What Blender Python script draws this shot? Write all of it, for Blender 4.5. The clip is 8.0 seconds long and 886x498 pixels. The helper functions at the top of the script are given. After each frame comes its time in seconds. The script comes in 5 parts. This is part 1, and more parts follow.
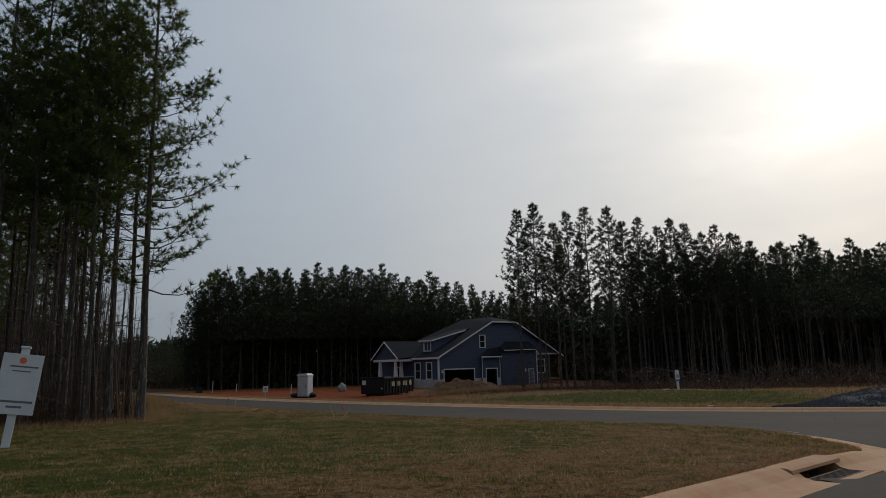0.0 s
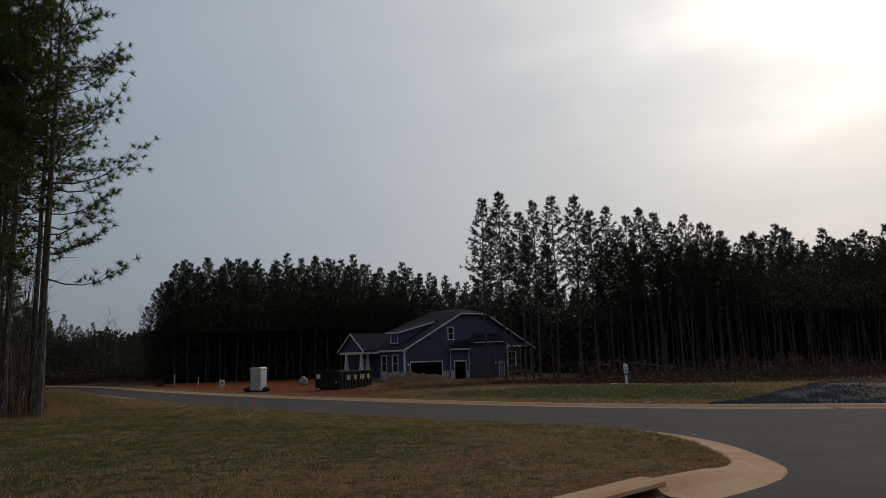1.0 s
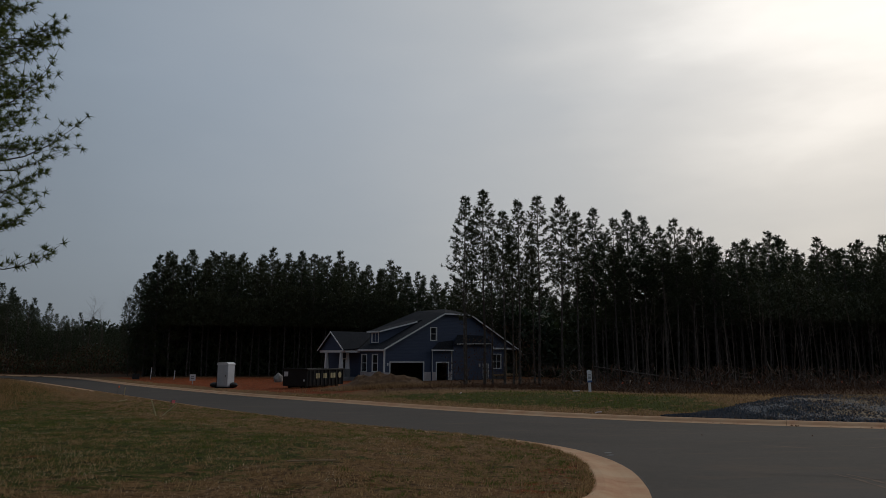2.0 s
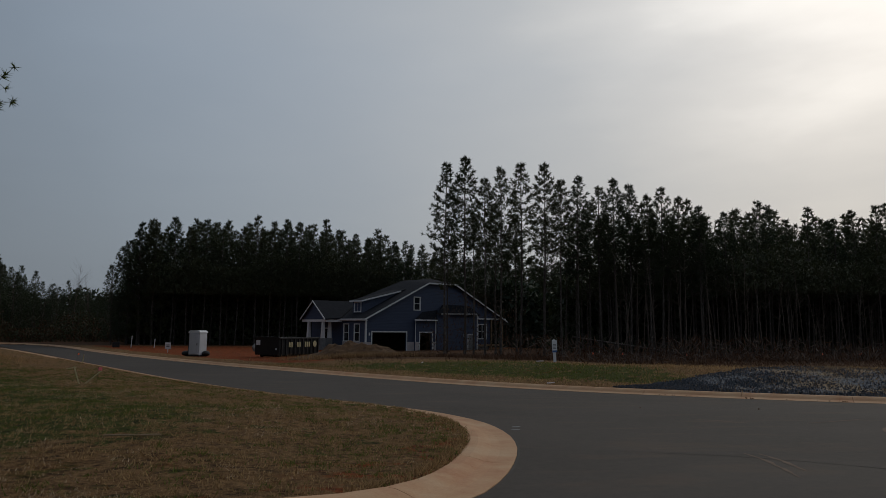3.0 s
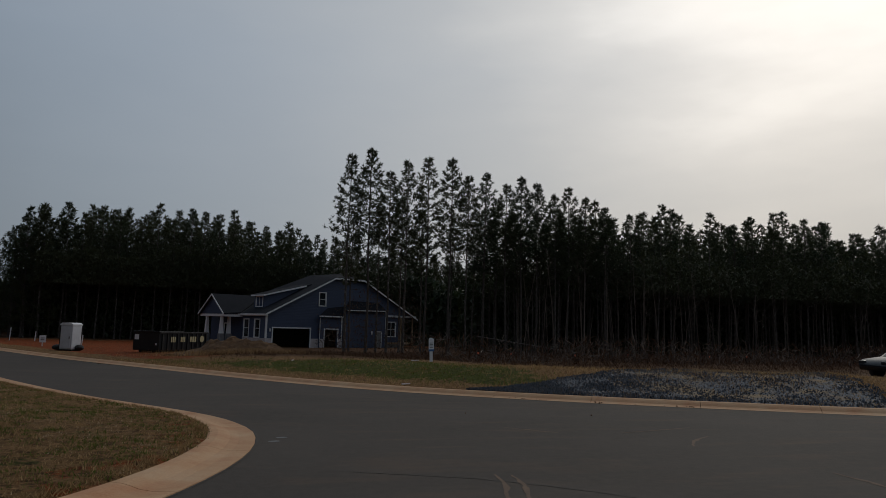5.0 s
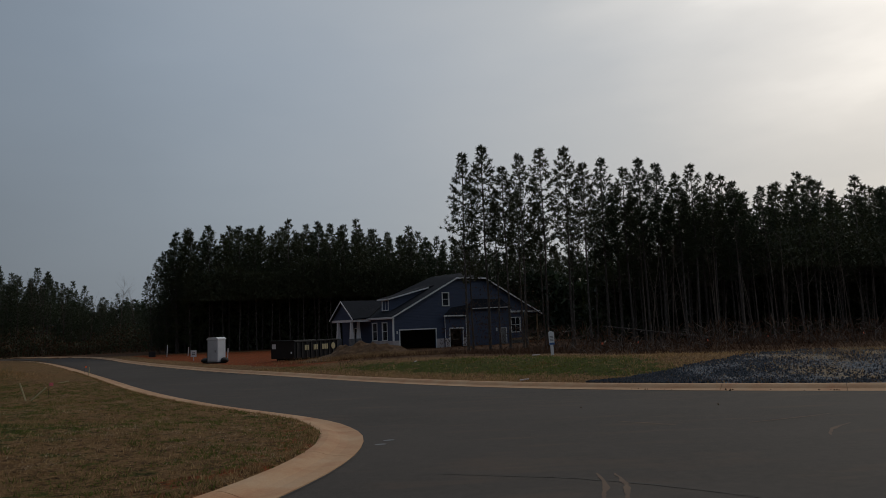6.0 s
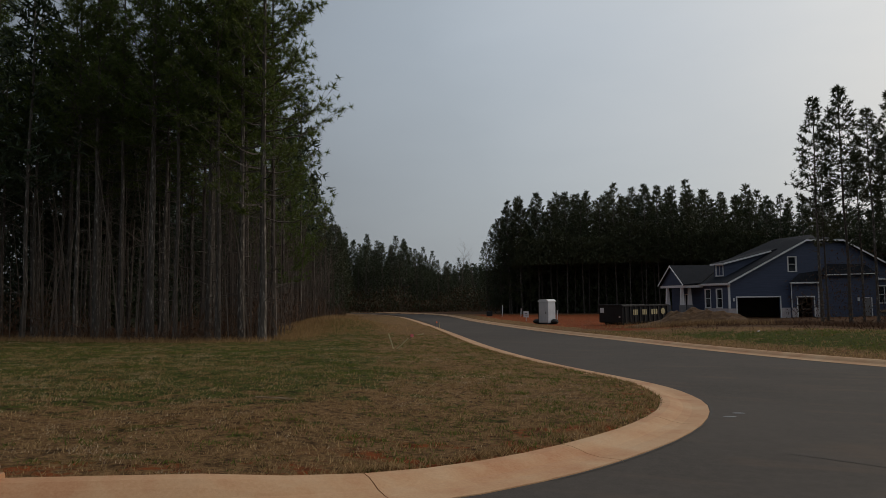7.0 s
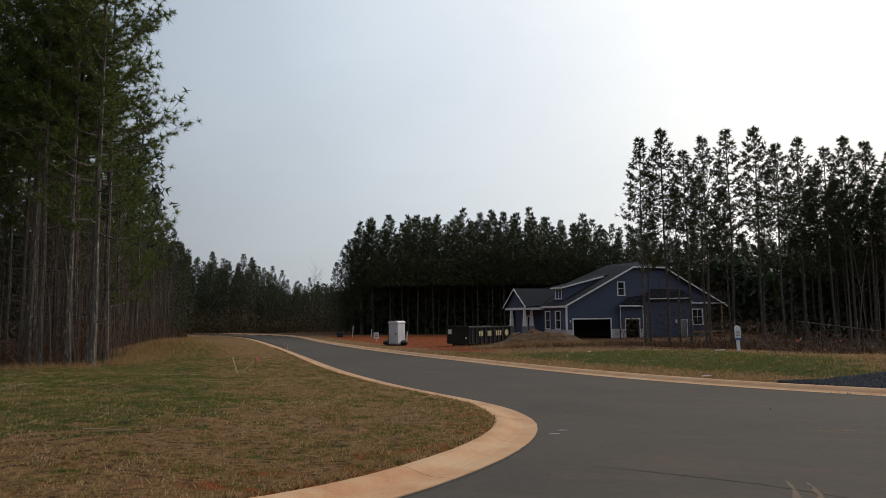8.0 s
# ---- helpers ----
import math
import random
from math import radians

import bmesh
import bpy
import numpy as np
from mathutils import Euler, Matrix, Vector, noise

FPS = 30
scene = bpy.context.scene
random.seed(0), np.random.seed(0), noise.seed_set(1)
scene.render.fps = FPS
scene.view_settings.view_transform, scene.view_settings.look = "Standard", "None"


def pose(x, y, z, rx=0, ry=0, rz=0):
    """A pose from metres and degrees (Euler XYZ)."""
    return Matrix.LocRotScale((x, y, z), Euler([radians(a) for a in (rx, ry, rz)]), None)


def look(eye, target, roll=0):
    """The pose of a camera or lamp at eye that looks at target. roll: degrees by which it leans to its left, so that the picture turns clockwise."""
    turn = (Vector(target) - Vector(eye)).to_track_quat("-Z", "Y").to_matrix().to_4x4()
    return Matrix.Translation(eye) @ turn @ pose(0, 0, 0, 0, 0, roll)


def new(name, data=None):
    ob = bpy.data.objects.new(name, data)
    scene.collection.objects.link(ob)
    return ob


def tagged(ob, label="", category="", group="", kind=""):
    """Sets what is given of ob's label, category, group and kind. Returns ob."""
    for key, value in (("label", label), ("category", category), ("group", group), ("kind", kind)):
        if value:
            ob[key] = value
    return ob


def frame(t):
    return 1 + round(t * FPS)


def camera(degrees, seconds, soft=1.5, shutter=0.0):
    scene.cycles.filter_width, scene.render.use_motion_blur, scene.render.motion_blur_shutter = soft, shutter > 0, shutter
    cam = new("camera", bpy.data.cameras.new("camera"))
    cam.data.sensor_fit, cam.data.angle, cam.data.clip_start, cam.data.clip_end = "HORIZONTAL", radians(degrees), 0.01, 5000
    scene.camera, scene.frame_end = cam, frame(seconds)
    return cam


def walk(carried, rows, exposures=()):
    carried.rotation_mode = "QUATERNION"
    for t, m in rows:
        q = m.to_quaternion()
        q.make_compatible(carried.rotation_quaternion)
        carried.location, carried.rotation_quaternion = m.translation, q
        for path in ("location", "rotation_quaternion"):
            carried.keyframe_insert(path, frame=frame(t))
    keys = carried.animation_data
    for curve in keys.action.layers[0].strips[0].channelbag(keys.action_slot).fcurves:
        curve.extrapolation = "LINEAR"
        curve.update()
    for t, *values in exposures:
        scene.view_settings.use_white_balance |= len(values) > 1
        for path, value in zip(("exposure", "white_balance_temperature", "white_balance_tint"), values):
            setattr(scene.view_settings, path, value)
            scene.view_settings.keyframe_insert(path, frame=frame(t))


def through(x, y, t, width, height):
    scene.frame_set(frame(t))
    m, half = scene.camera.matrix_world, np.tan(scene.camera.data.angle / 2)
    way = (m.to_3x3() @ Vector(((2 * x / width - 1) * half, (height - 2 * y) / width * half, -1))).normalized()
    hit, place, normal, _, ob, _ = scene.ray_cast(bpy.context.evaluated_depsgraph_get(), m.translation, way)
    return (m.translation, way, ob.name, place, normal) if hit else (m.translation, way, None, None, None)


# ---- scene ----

# ================= camera and its walk =================
cam = camera(65.5, 8.0, 0.65)
PATH = [
    (0, (0.702, 0.939, 1.305), (1.002, 2.889, 1.637), -1.4),
    (0.5, (2.343, 1.705, 1.339), (2.646, 3.655, 1.664), -1.5),
    (1, (3.981, 2.501, 1.34), (4.307, 4.45, 1.648), -1.5),
    (1.5, (5.487, 3.27, 1.365), (5.812, 5.221, 1.66), -0.3),
    (1.7, (6.05, 3.58, 1.35), (6.372, 5.528, 1.663), 0.0),
    (2.8, (8.75, 5.0, 1.2), (9.035, 6.965, 1.452), 0.6),
    (3, (9.195, 5.268, 1.179), (9.504, 7.231, 1.409), 0.6),
    (3.5, (10.203, 5.856, 1.166), (10.561, 7.809, 1.41), 1.5),
    (4, (11.085, 6.241, 1.176), (11.458, 8.19, 1.424), 2.1),
    (4.5, (11.769, 6.478, 1.157), (12.226, 8.412, 1.381), 2.2),
    (4.7, (11.98, 6.53, 1.16), (12.485, 8.45, 1.39), 1.6),
    (5.8, (12.843, 6.682, 1.193), (13.203, 8.638, 1.405), -0.7),
    (6, (12.852, 6.73, 1.188), (13.006, 8.712, 1.406), -2.1),
    (6.5, (12.728, 6.861, 1.168), (12.356, 8.818, 1.347), -2.2),
    (7, (12.626, 6.872, 1.143), (11.872, 8.719, 1.282), -0.7),
    (7.5, (12.662, 6.694, 1.182), (11.974, 8.567, 1.325), -0.8),
    (8, (12.833, 6.532, 1.239), (12.489, 8.492, 1.432), -0.5),
]
EXPOSURES = [(0.0, 0.18, 6550, 10), (1.5, -0.08, 6500, 10), (3.0, -0.2, 6450, 10), (4.5, -0.2, 6450, 10), (5.8, -0.15, 6500, 10), (6.5, 0.05, 6650, 10), (7.0, 0.46, 7000, 11), (7.5, 0.95, 7150, 11), (8.0, 1.03, 7000, 11)]
walk(cam, [(t, look(eye, target, roll)) for t, eye, target, roll in PATH], EXPOSURES)

# ================= world, sun =================
SUN_AZ, SUN_EL = 46.5, 31.0          # degrees from +y towards +x, and above the horizon
sun_dir = Vector((math.sin(radians(SUN_AZ)) * math.cos(radians(SUN_EL)), math.cos(radians(SUN_AZ)) * math.cos(radians(SUN_EL)), math.sin(radians(SUN_EL))))
world = bpy.data.worlds.new("sky")
scene.world = world
world.use_nodes = True
wn, wl = world.node_tree.nodes, world.node_tree.links
wn.clear()


def wnode(kind, **values):
    n = wn.new(kind)
    for k, v in values.items():
        n.inputs[k].default_value = v
    return n


wout = wn.new("ShaderNodeOutputWorld")
wbg = wn.new("ShaderNodeBackground")
wl.new(wbg.outputs[0], wout.inputs[0])
wtc = wn.new("ShaderNodeTexCoord")
wsky = wn.new("ShaderNodeTexSky")
wsky.sky_type, wsky.sun_disc = 'NISHITA', False
wsky.sun_elevation, wsky.sun_rotation = radians(SUN_EL), radians(SUN_AZ)
wsky.dust_density, wsky.air_density = 5.0, 1.0
wdot = wn.new("ShaderNodeVectorMath")
wdot.operation = 'DOT_PRODUCT'
wdot.inputs[1].default_value = sun_dir
wl.new(wtc.outputs["Generated"], wdot.inputs[0])
# thin overcast: bright and warm round the veiled sun, blue grey away from it
wramp = wn.new("ShaderNodeValToRGB")
cr = wramp.color_ramp
cr.interpolation = 'B_SPLINE'
cr.elements[0].position, cr.elements[0].color = 0.0, (0.10, 0.12, 0.15, 1)
cr.elements[1].position, cr.elements[1].color = 1.0, (0.96, 0.95, 0.92, 1)
for pos, col in ((0.45, (0.245, 0.30, 0.365)), (0.70, (0.335, 0.385, 0.445)), (0.88, (0.475, 0.50, 0.52)), (0.955, (0.63, 0.635, 0.63))):
    el = cr.elements.new(pos)
    el.color = (*col, 1)
# cloud streaks
wmap = wn.new("ShaderNodeMapping")
wmap.inputs["Scale"].default_value = (1.6, 1.6, 5.0)
wmap.inputs["Rotation"].default_value = (0.25, 0.1, 0.4)
wl.new(wtc.outputs["Generated"], wmap.inputs[0])
wnoise = wnode("ShaderNodeTexNoise", Scale=1.7, Detail=5.0, Roughness=0.5)
wl.new(wmap.outputs[0], wnoise.inputs["Vector"])
wmr = wn.new("ShaderNodeMapRange")
wmr.inputs["From Min"].default_value, wmr.inputs["From Max"].default_value = 0.3, 0.72
wmr.inputs["To Min"].default_value, wmr.inputs["To Max"].default_value = -0.03, 0.03
wl.new(wnoise.outputs["Fac"], wmr.inputs[0])
wadd = wn.new("ShaderNodeMath")
wadd.operation = 'ADD'
wl.new(wdot.outputs["Value"], wadd.inputs[0])
wl.new(wmr.outputs[0], wadd.inputs[1])
wl.new(wadd.outputs[0], wramp.inputs[0])
wmix = wn.new("ShaderNodeMix")
wmix.data_type, wmix.blend_type = 'RGBA', 'ADD'
wmix.inputs[0].default_value = 0.006
wl.new(wramp.outputs[0], wmix.inputs[6])
wl.new(wsky.outputs[0], wmix.inputs[7])
# air near the horizon is warmer
wsep = wn.new("ShaderNodeSeparateXYZ")
wl.new(wtc.outputs["Generated"], wsep.inputs[0])
wwarm = wn.new("ShaderNodeValToRGB")
wwarm.color_ramp.elements[0].position, wwarm.color_ramp.elements[0].color = 0.0, (1.0, 0.945, 0.875, 1)
wwarm.color_ramp.elements[1].position, wwarm.color_ramp.elements[1].color = 0.36, (1.0, 1.0, 1.0, 1)
wl.new(wsep.outputs[2], wwarm.inputs[0])
wmul = wn.new("ShaderNodeMix")
wmul.data_type, wmul.blend_type = 'RGBA', 'MULTIPLY'
wmul.inputs[0].default_value = 1.0
wl.new(wmix.outputs[2], wmul.inputs[6])
wl.new(wwarm.outputs[0], wmul.inputs[7])
wl.new(wmul.outputs[2], wbg.inputs[0])
wbg.inputs[1].default_value = 1.0

sun = new("sun", bpy.data.lights.new("sun", 'SUN'))
sun.data.energy, sun.data.angle, sun.data.color = 0.5, radians(14), (1.0, 0.93, 0.82)
sun.matrix_world = look(sun_dir * 200, (0, 0, 0))

# ================= materials =================


def material(name, build):
    m = bpy.data.materials.new(name)
    m.use_nodes = True
    nt = m.node_tree
    bsdf = nt.nodes["Principled BSDF"]
    build(nt, bsdf)
    return m


def link(nt, a, b):
    nt.links.new(a, b)


def add(nt, kind, **values):
    n = nt.nodes.new(kind)
    for k, v in values.items():
        n.inputs[k.replace("_", " ")].default_value = v
    return n


def ramp(nt, fac, stops):
    r = nt.nodes.new("ShaderNodeValToRGB")
    e = r.color_ramp.elements
    e[0].position, e[0].color = stops[0][0], (*stops[0][1], 1)
    e[1].position, e[1].color = stops[-1][0], (*stops[-1][1], 1)
    for p, c in stops[1:-1]:
        k = e.new(p)
        k.color = (*c, 1)
    link(nt, fac, r.inputs[0])
    return r.outputs[0]


def mixc(nt, fac, a, b, blend='MIX'):
    m = nt.nodes.new("ShaderNodeMix")
    m.data_type, m.blend_type = 'RGBA', blend
    if isinstance(fac, float):
        m.inputs[0].default_value = fac
    else:
        link(nt, fac, m.inputs[0])
    for i, v in ((6, a), (7, b)):
        if isinstance(v, tuple):
            m.inputs[i].default_value = (*v, 1)
        else:
            link(nt, v, m.inputs[i])
    return m.outputs[2]


def position(nt):
    return nt.nodes.new("ShaderNodeNewGeometry").outputs["Position"]


def noise_tex(nt, scale, detail=4.0, rough=0.55, vec=None, stretch=None):
    n = add(nt, "ShaderNodeTexNoise", Scale=scale, Detail=detail, Roughness=rough)
    v = vec if vec is not None else position(nt)
    if stretch:
        mp = nt.nodes.new("ShaderNodeMapping")
        mp.inputs["Scale"].default_value = stretch
        link(nt, v, mp.inputs[0])
        v = mp.outputs[0]
    link(nt, v, n.inputs["Vector"])
    return n.outputs["Fac"]


def bump(nt, bsdf, height, strength=0.4, distance=0.02):
    b = add(nt, "ShaderNodeBump", Strength=strength, Distance=distance)
    link(nt, height, b.inputs["Height"])
    link(nt, b.outputs[0], bsdf.inputs["Normal"])


def mottled(name, dark, light, scale=3.0, rough=0.8, metal=0.0, bump_strength=0.2, fine=40.0, object_space=False, stretch=None):
    """A plain surface with broad stains and fine grain."""
    def build(nt, b):
        vec = nt.nodes.new("ShaderNodeTexCoord").outputs["Object"] if object_space else None
        n1 = noise_tex(nt, scale, 4.0, 0.6, vec, stretch)
        n2 = noise_tex(nt, fine, 3.0, 0.6, vec, stretch)
        c = ramp(nt, n1, [(0.3, dark), (0.7, light)])
        c = mixc(nt, 0.35, c, ramp(nt, n2, [(0.3, dark), (0.7, light)]))
        link(nt, c, b.inputs["Base Color"])
        b.inputs["Roughness"].default_value, b.inputs["Metallic"].default_value = rough, metal
        if bump_strength:
            bump(nt, b, n2, bump_strength, 0.01)
    return material(name, build)


def build_ground(nt, b):
    clay = nt.nodes.new("ShaderNodeAttribute")
    clay.attribute_name = "clay"
    litter = nt.nodes.new("ShaderNodeAttribute")
    litter.attribute_name = "litter"
    green = nt.nodes.new("ShaderNodeAttribute")
    green.attribute_name = "green"
    n_big, n_mid, n_fine = noise_tex(nt, 0.35, 5, 0.6), noise_tex(nt, 1.8, 7, 0.7), noise_tex(nt, 13, 6, 0.75)
    straw = ramp(nt, n_fine, [(0.3, (0.06, 0.028, 0.011)), (0.7, (0.42, 0.245, 0.11))])
    grass = ramp(nt, n_fine, [(0.3, (0.024, 0.032, 0.005)), (0.7, (0.13, 0.14, 0.026))])
    red = ramp(nt, n_mid, [(0.3, (0.16, 0.034, 0.010)), (0.7, (0.36, 0.088, 0.026))])
    m1 = nt.nodes.new("ShaderNodeMath")
    m1.operation = 'ADD'
    link(nt, n_mid, m1.inputs[0])
    link(nt, green.outputs["Fac"], m1.inputs[1])
    c = mixc(nt, ramp(nt, m1.outputs[0], [(0.92, (0, 0, 0)), (1.10, (1, 1, 1))]), straw, grass)
    bare = nt.nodes.new("ShaderNodeMath")
    bare.operation = 'MULTIPLY'
    link(nt, ramp(nt, n_big, [(0.55, (0, 0, 0)), (0.68, (1, 1, 1))]), bare.inputs[0])
    link(nt, ramp(nt, n_mid, [(0.5, (0, 0, 0)), (0.66, (1, 1, 1))]), bare.inputs[1])
    c = mixc(nt, bare.outputs[0], c, red)
    m2 = nt.nodes.new("ShaderNodeMath")
    m2.operation = 'ADD'
    link(nt, n_mid, m2.inputs[0])
    link(nt, clay.outputs["Fac"], m2.inputs[1])
    c = mixc(nt, ramp(nt, m2.outputs[0], [(0.9, (0, 0, 0)), (1.1, (1, 1, 1))]), c, red)
    duff = ramp(nt, n_fine, [(0.25, (0.045, 0.023, 0.012)), (0.75, (0.16, 0.082, 0.045))])
    c = mixc(nt, litter.outputs["Fac"], c, duff)
    # shade in the gaps between grass clumps, painted in as dark noise
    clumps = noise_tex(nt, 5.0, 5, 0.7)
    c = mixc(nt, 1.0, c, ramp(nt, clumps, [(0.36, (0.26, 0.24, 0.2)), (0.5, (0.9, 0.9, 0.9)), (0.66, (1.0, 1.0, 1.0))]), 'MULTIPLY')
    link(nt, c, b.inputs["Base Color"])
    b.inputs["Roughness"].default_value = 0.95
    b.inputs["Specular IOR Level"].default_value = 0.1
    bump(nt, b, n_fine, 1.0, 0.09)


def build_asphalt(nt, b):
    n_big, n_fine = noise_tex(nt, 0.25, 6, 0.6), noise_tex(nt, 90, 2, 0.8)
    streak = noise_tex(nt, 0.8, 5, 0.6, None, (0.6, 2.2, 1.0))
    n_mid = noise_tex(nt, 7.0, 6, 0.75)
    c = ramp(nt, n_fine, [(0.3, (0.026, 0.022, 0.019)), (0.7, (0.092, 0.076, 0.065))])
    c = mixc(nt, 0.45, c, ramp(nt, n_mid, [(0.3, (0.030, 0.025, 0.021)), (0.7, (0.090, 0.073, 0.061))]))
    c = mixc(nt, ramp(nt, n_big, [(0.35, (0, 0, 0)), (0.7, (0.5, 0.5, 0.5))]), c, (0.088, 0.073, 0.062))
    c = mixc(nt, ramp(nt, streak, [(0.52, (0, 0, 0)), (0.74, (0.5, 0.5, 0.5))]), c, (0.120, 0.080, 0.054))
    link(nt, c, b.inputs["Base Color"])
    b.inputs["Roughness"].default_value = 0.9
    b.inputs["Specular IOR Level"].default_value = 0.2
    bump(nt, b, n_fine, 0.35, 0.006)


def build_concrete(nt, b):
    rnd = nt.nodes.new("ShaderNodeObjectInfo").outputs["Random"]
    n1, n2 = noise_tex(nt, 1.3, 6, 0.65), noise_tex(nt, 35, 4, 0.7)
    c = ramp(nt, n1, [(0.34, (0.44, 0.165, 0.06)), (0.5, (0.53, 0.28, 0.135)), (0.70, (0.58, 0.37, 0.215))])
    c = mixc(nt, 0.3, c, ramp(nt, n2, [(0.25, (0.26, 0.16, 0.09)), (0.75, (0.62, 0.44, 0.28))]))
    c = mixc(nt, ramp(nt, rnd, [(0.0, (0, 0, 0)), (1.0, (0.3, 0.3, 0.3))]), c, (0.42, 0.25, 0.13))
    link(nt, c, b.inputs["Base Color"])
    b.inputs["Roughness"].default_value = 0.88
    bump(nt, b, n2, 0.3, 0.008)


def build_siding(nt, b):
    tc = nt.nodes.new("ShaderNodeTexCoord")
    sep = nt.nodes.new("ShaderNodeSeparateXYZ")
    link(nt, tc.outputs["Object"], sep.inputs[0])
    fr = nt.nodes.new("ShaderNodeMath")
    fr.operation = 'MULTIPLY'
    fr.inputs[1].default_value = 1 / 0.18
    link(nt, sep.outputs[2], fr.inputs[0])
    fc = nt.nodes.new("ShaderNodeMath")
    fc.operation = 'FRACT'
    link(nt, fr.outputs[0], fc.inputs[0])
    n1 = noise_tex(nt, 1.0, 4, 0.6, tc.outputs["Object"], (0.5, 0.5, 6))
    c = ramp(nt, n1, [(0.3, (0.040, 0.057, 0.104)), (0.7, (0.056, 0.077, 0.137))])
    link(nt, c, b.inputs["Base Color"])
    b.inputs["Roughness"].default_value = 0.6
    inv = nt.nodes.new("ShaderNodeMath")
    inv.operation = 'SUBTRACT'
    inv.inputs[0].default_value = 1.0
    link(nt, fc.outputs[0], inv.inputs[1])
    bump(nt, b, inv.outputs[0], 0.8, 0.02)


def build_shingle(nt, b):
    tc = nt.nodes.new("ShaderNodeTexCoord")
    br = add(nt, "ShaderNodeTexBrick", Scale=3.0)
    br.inputs["Color1"].default_value, br.inputs["Color2"].default_value = (0.014, 0.016, 0.021, 1), (0.030, 0.032, 0.039, 1)
    br.inputs["Mortar"].default_value = (0.02, 0.02, 0.022, 1)
    br.inputs["Mortar Size"].default_value = 0.02
    link(nt, tc.outputs["Object"], br.inputs["Vector"])
    n1 = noise_tex(nt, 0.8, 5, 0.6, tc.outputs["Object"])
    c = mixc(nt, ramp(nt, n1, [(0.3, (0, 0, 0)), (0.7, (0.5, 0.5, 0.5))]), br.outputs[0], (0.024, 0.026, 0.032))
    link(nt, c, b.inputs["Base Color"])
    b.inputs["Roughness"].default_value = 0.95
    b.inputs["Specular IOR Level"].default_value = 0.1
    bump(nt, b, br.outputs["Fac"], 0.3, 0.01)


def build_needles(dark, light, through):
    def build(nt, b):
        geo = nt.nodes.new("ShaderNodeNewGeometry")
        rnd = nt.nodes.new("ShaderNodeObjectInfo").outputs["Random"]
        c = ramp(nt, geo.outputs["Random Per Island"], [(0.0, dark), (1.0, light)])
        c = mixc(nt, ramp(nt, rnd, [(0.2, (0, 0, 0)), (1.0, (0.45, 0.45, 0.45))]), c, (0.075, 0.068, 0.02))
        link(nt, c, b.inputs["Base Color"])
        b.inputs["Roughness"].default_value = 0.6
        tr = nt.nodes.new("ShaderNodeBsdfTranslucent")
        link(nt, c, tr.inputs[0])
        mx = nt.nodes.new("ShaderNodeMixShader")
        mx.inputs[0].default_value = through
        link(nt, b.outputs[0], mx.inputs[1])
        link(nt, tr.outputs[0], mx.inputs[2])
        out = [n for n in nt.nodes if n.type == 'OUTPUT_MATERIAL'][0]
        link(nt, mx.outputs[0], out.inputs[0])
    return build


def build_island(dark, light, rough=0.9, through=0.0):
    def build(nt, b):
        geo = nt.nodes.new("ShaderNodeNewGeometry")
        n1 = noise_tex(nt, 0.5, 4, 0.6)
        c = ramp(nt, geo.outputs["Random Per Island"], [(0.0, dark), (1.0, light)])
        c = mixc(nt, ramp(nt, n1, [(0.35, (0, 0, 0)), (0.7, (0.4, 0.4, 0.4))]), c, dark)
        link(nt, c, b.inputs["Base Color"])
        b.inputs["Roughness"].default_value = rough
        b.inputs["Specular IOR Level"].default_value = 0.15
        if through:
            tr = nt.nodes.new("ShaderNodeBsdfTranslucent")
            link(nt, c, tr.inputs[0])
            mx = nt.nodes.new("ShaderNodeMixShader")
            mx.inputs[0].default_value = through
            link(nt, b.outputs[0], mx.inputs[1])
            link(nt, tr.outputs[0], mx.inputs[2])
            out = [n for n in nt.nodes if n.type == 'OUTPUT_MATERIAL'][0]
            link(nt, mx.outputs[0], out.inputs[0])
    return build


def build_bark(nt, b):
    tc = nt.nodes.new("ShaderNodeTexCoord")
    rnd = nt.nodes.new("ShaderNodeObjectInfo").outputs["Random"]
    n1 = noise_tex(nt, 3.0, 5, 0.65, tc.outputs["Object"], (4, 4, 0.8))
    n2 = noise_tex(nt, 16.0, 4, 0.7, tc.outputs["Object"], (2, 2, 0.5))
    c = ramp(nt, n1, [(0.3, (0.045, 0.034, 0.027)), (0.55, (0.085, 0.07, 0.058)), (0.72, (0.40, 0.355, 0.31))])
    c = mixc(nt, ramp(nt, rnd, [(0.3, (0, 0, 0)), (1.0, (0.6, 0.6, 0.6))]), c, (0.06, 0.046, 0.038))
    link(nt, c, b.inputs["Base Color"])
    b.inputs["Roughness"].default_value = 0.95
    bump(nt, b, n2, 0.8, 0.03)


def build_glass(nt, b):
    b.inputs["Base Color"].default_value = (0.02, 0.025, 0.03, 1)
    b.inputs["Roughness"].default_value = 0.06
    n = noise_tex(nt, 0.8, 2, 0.5)
    bump(nt, b, n, 0.05, 0.02)


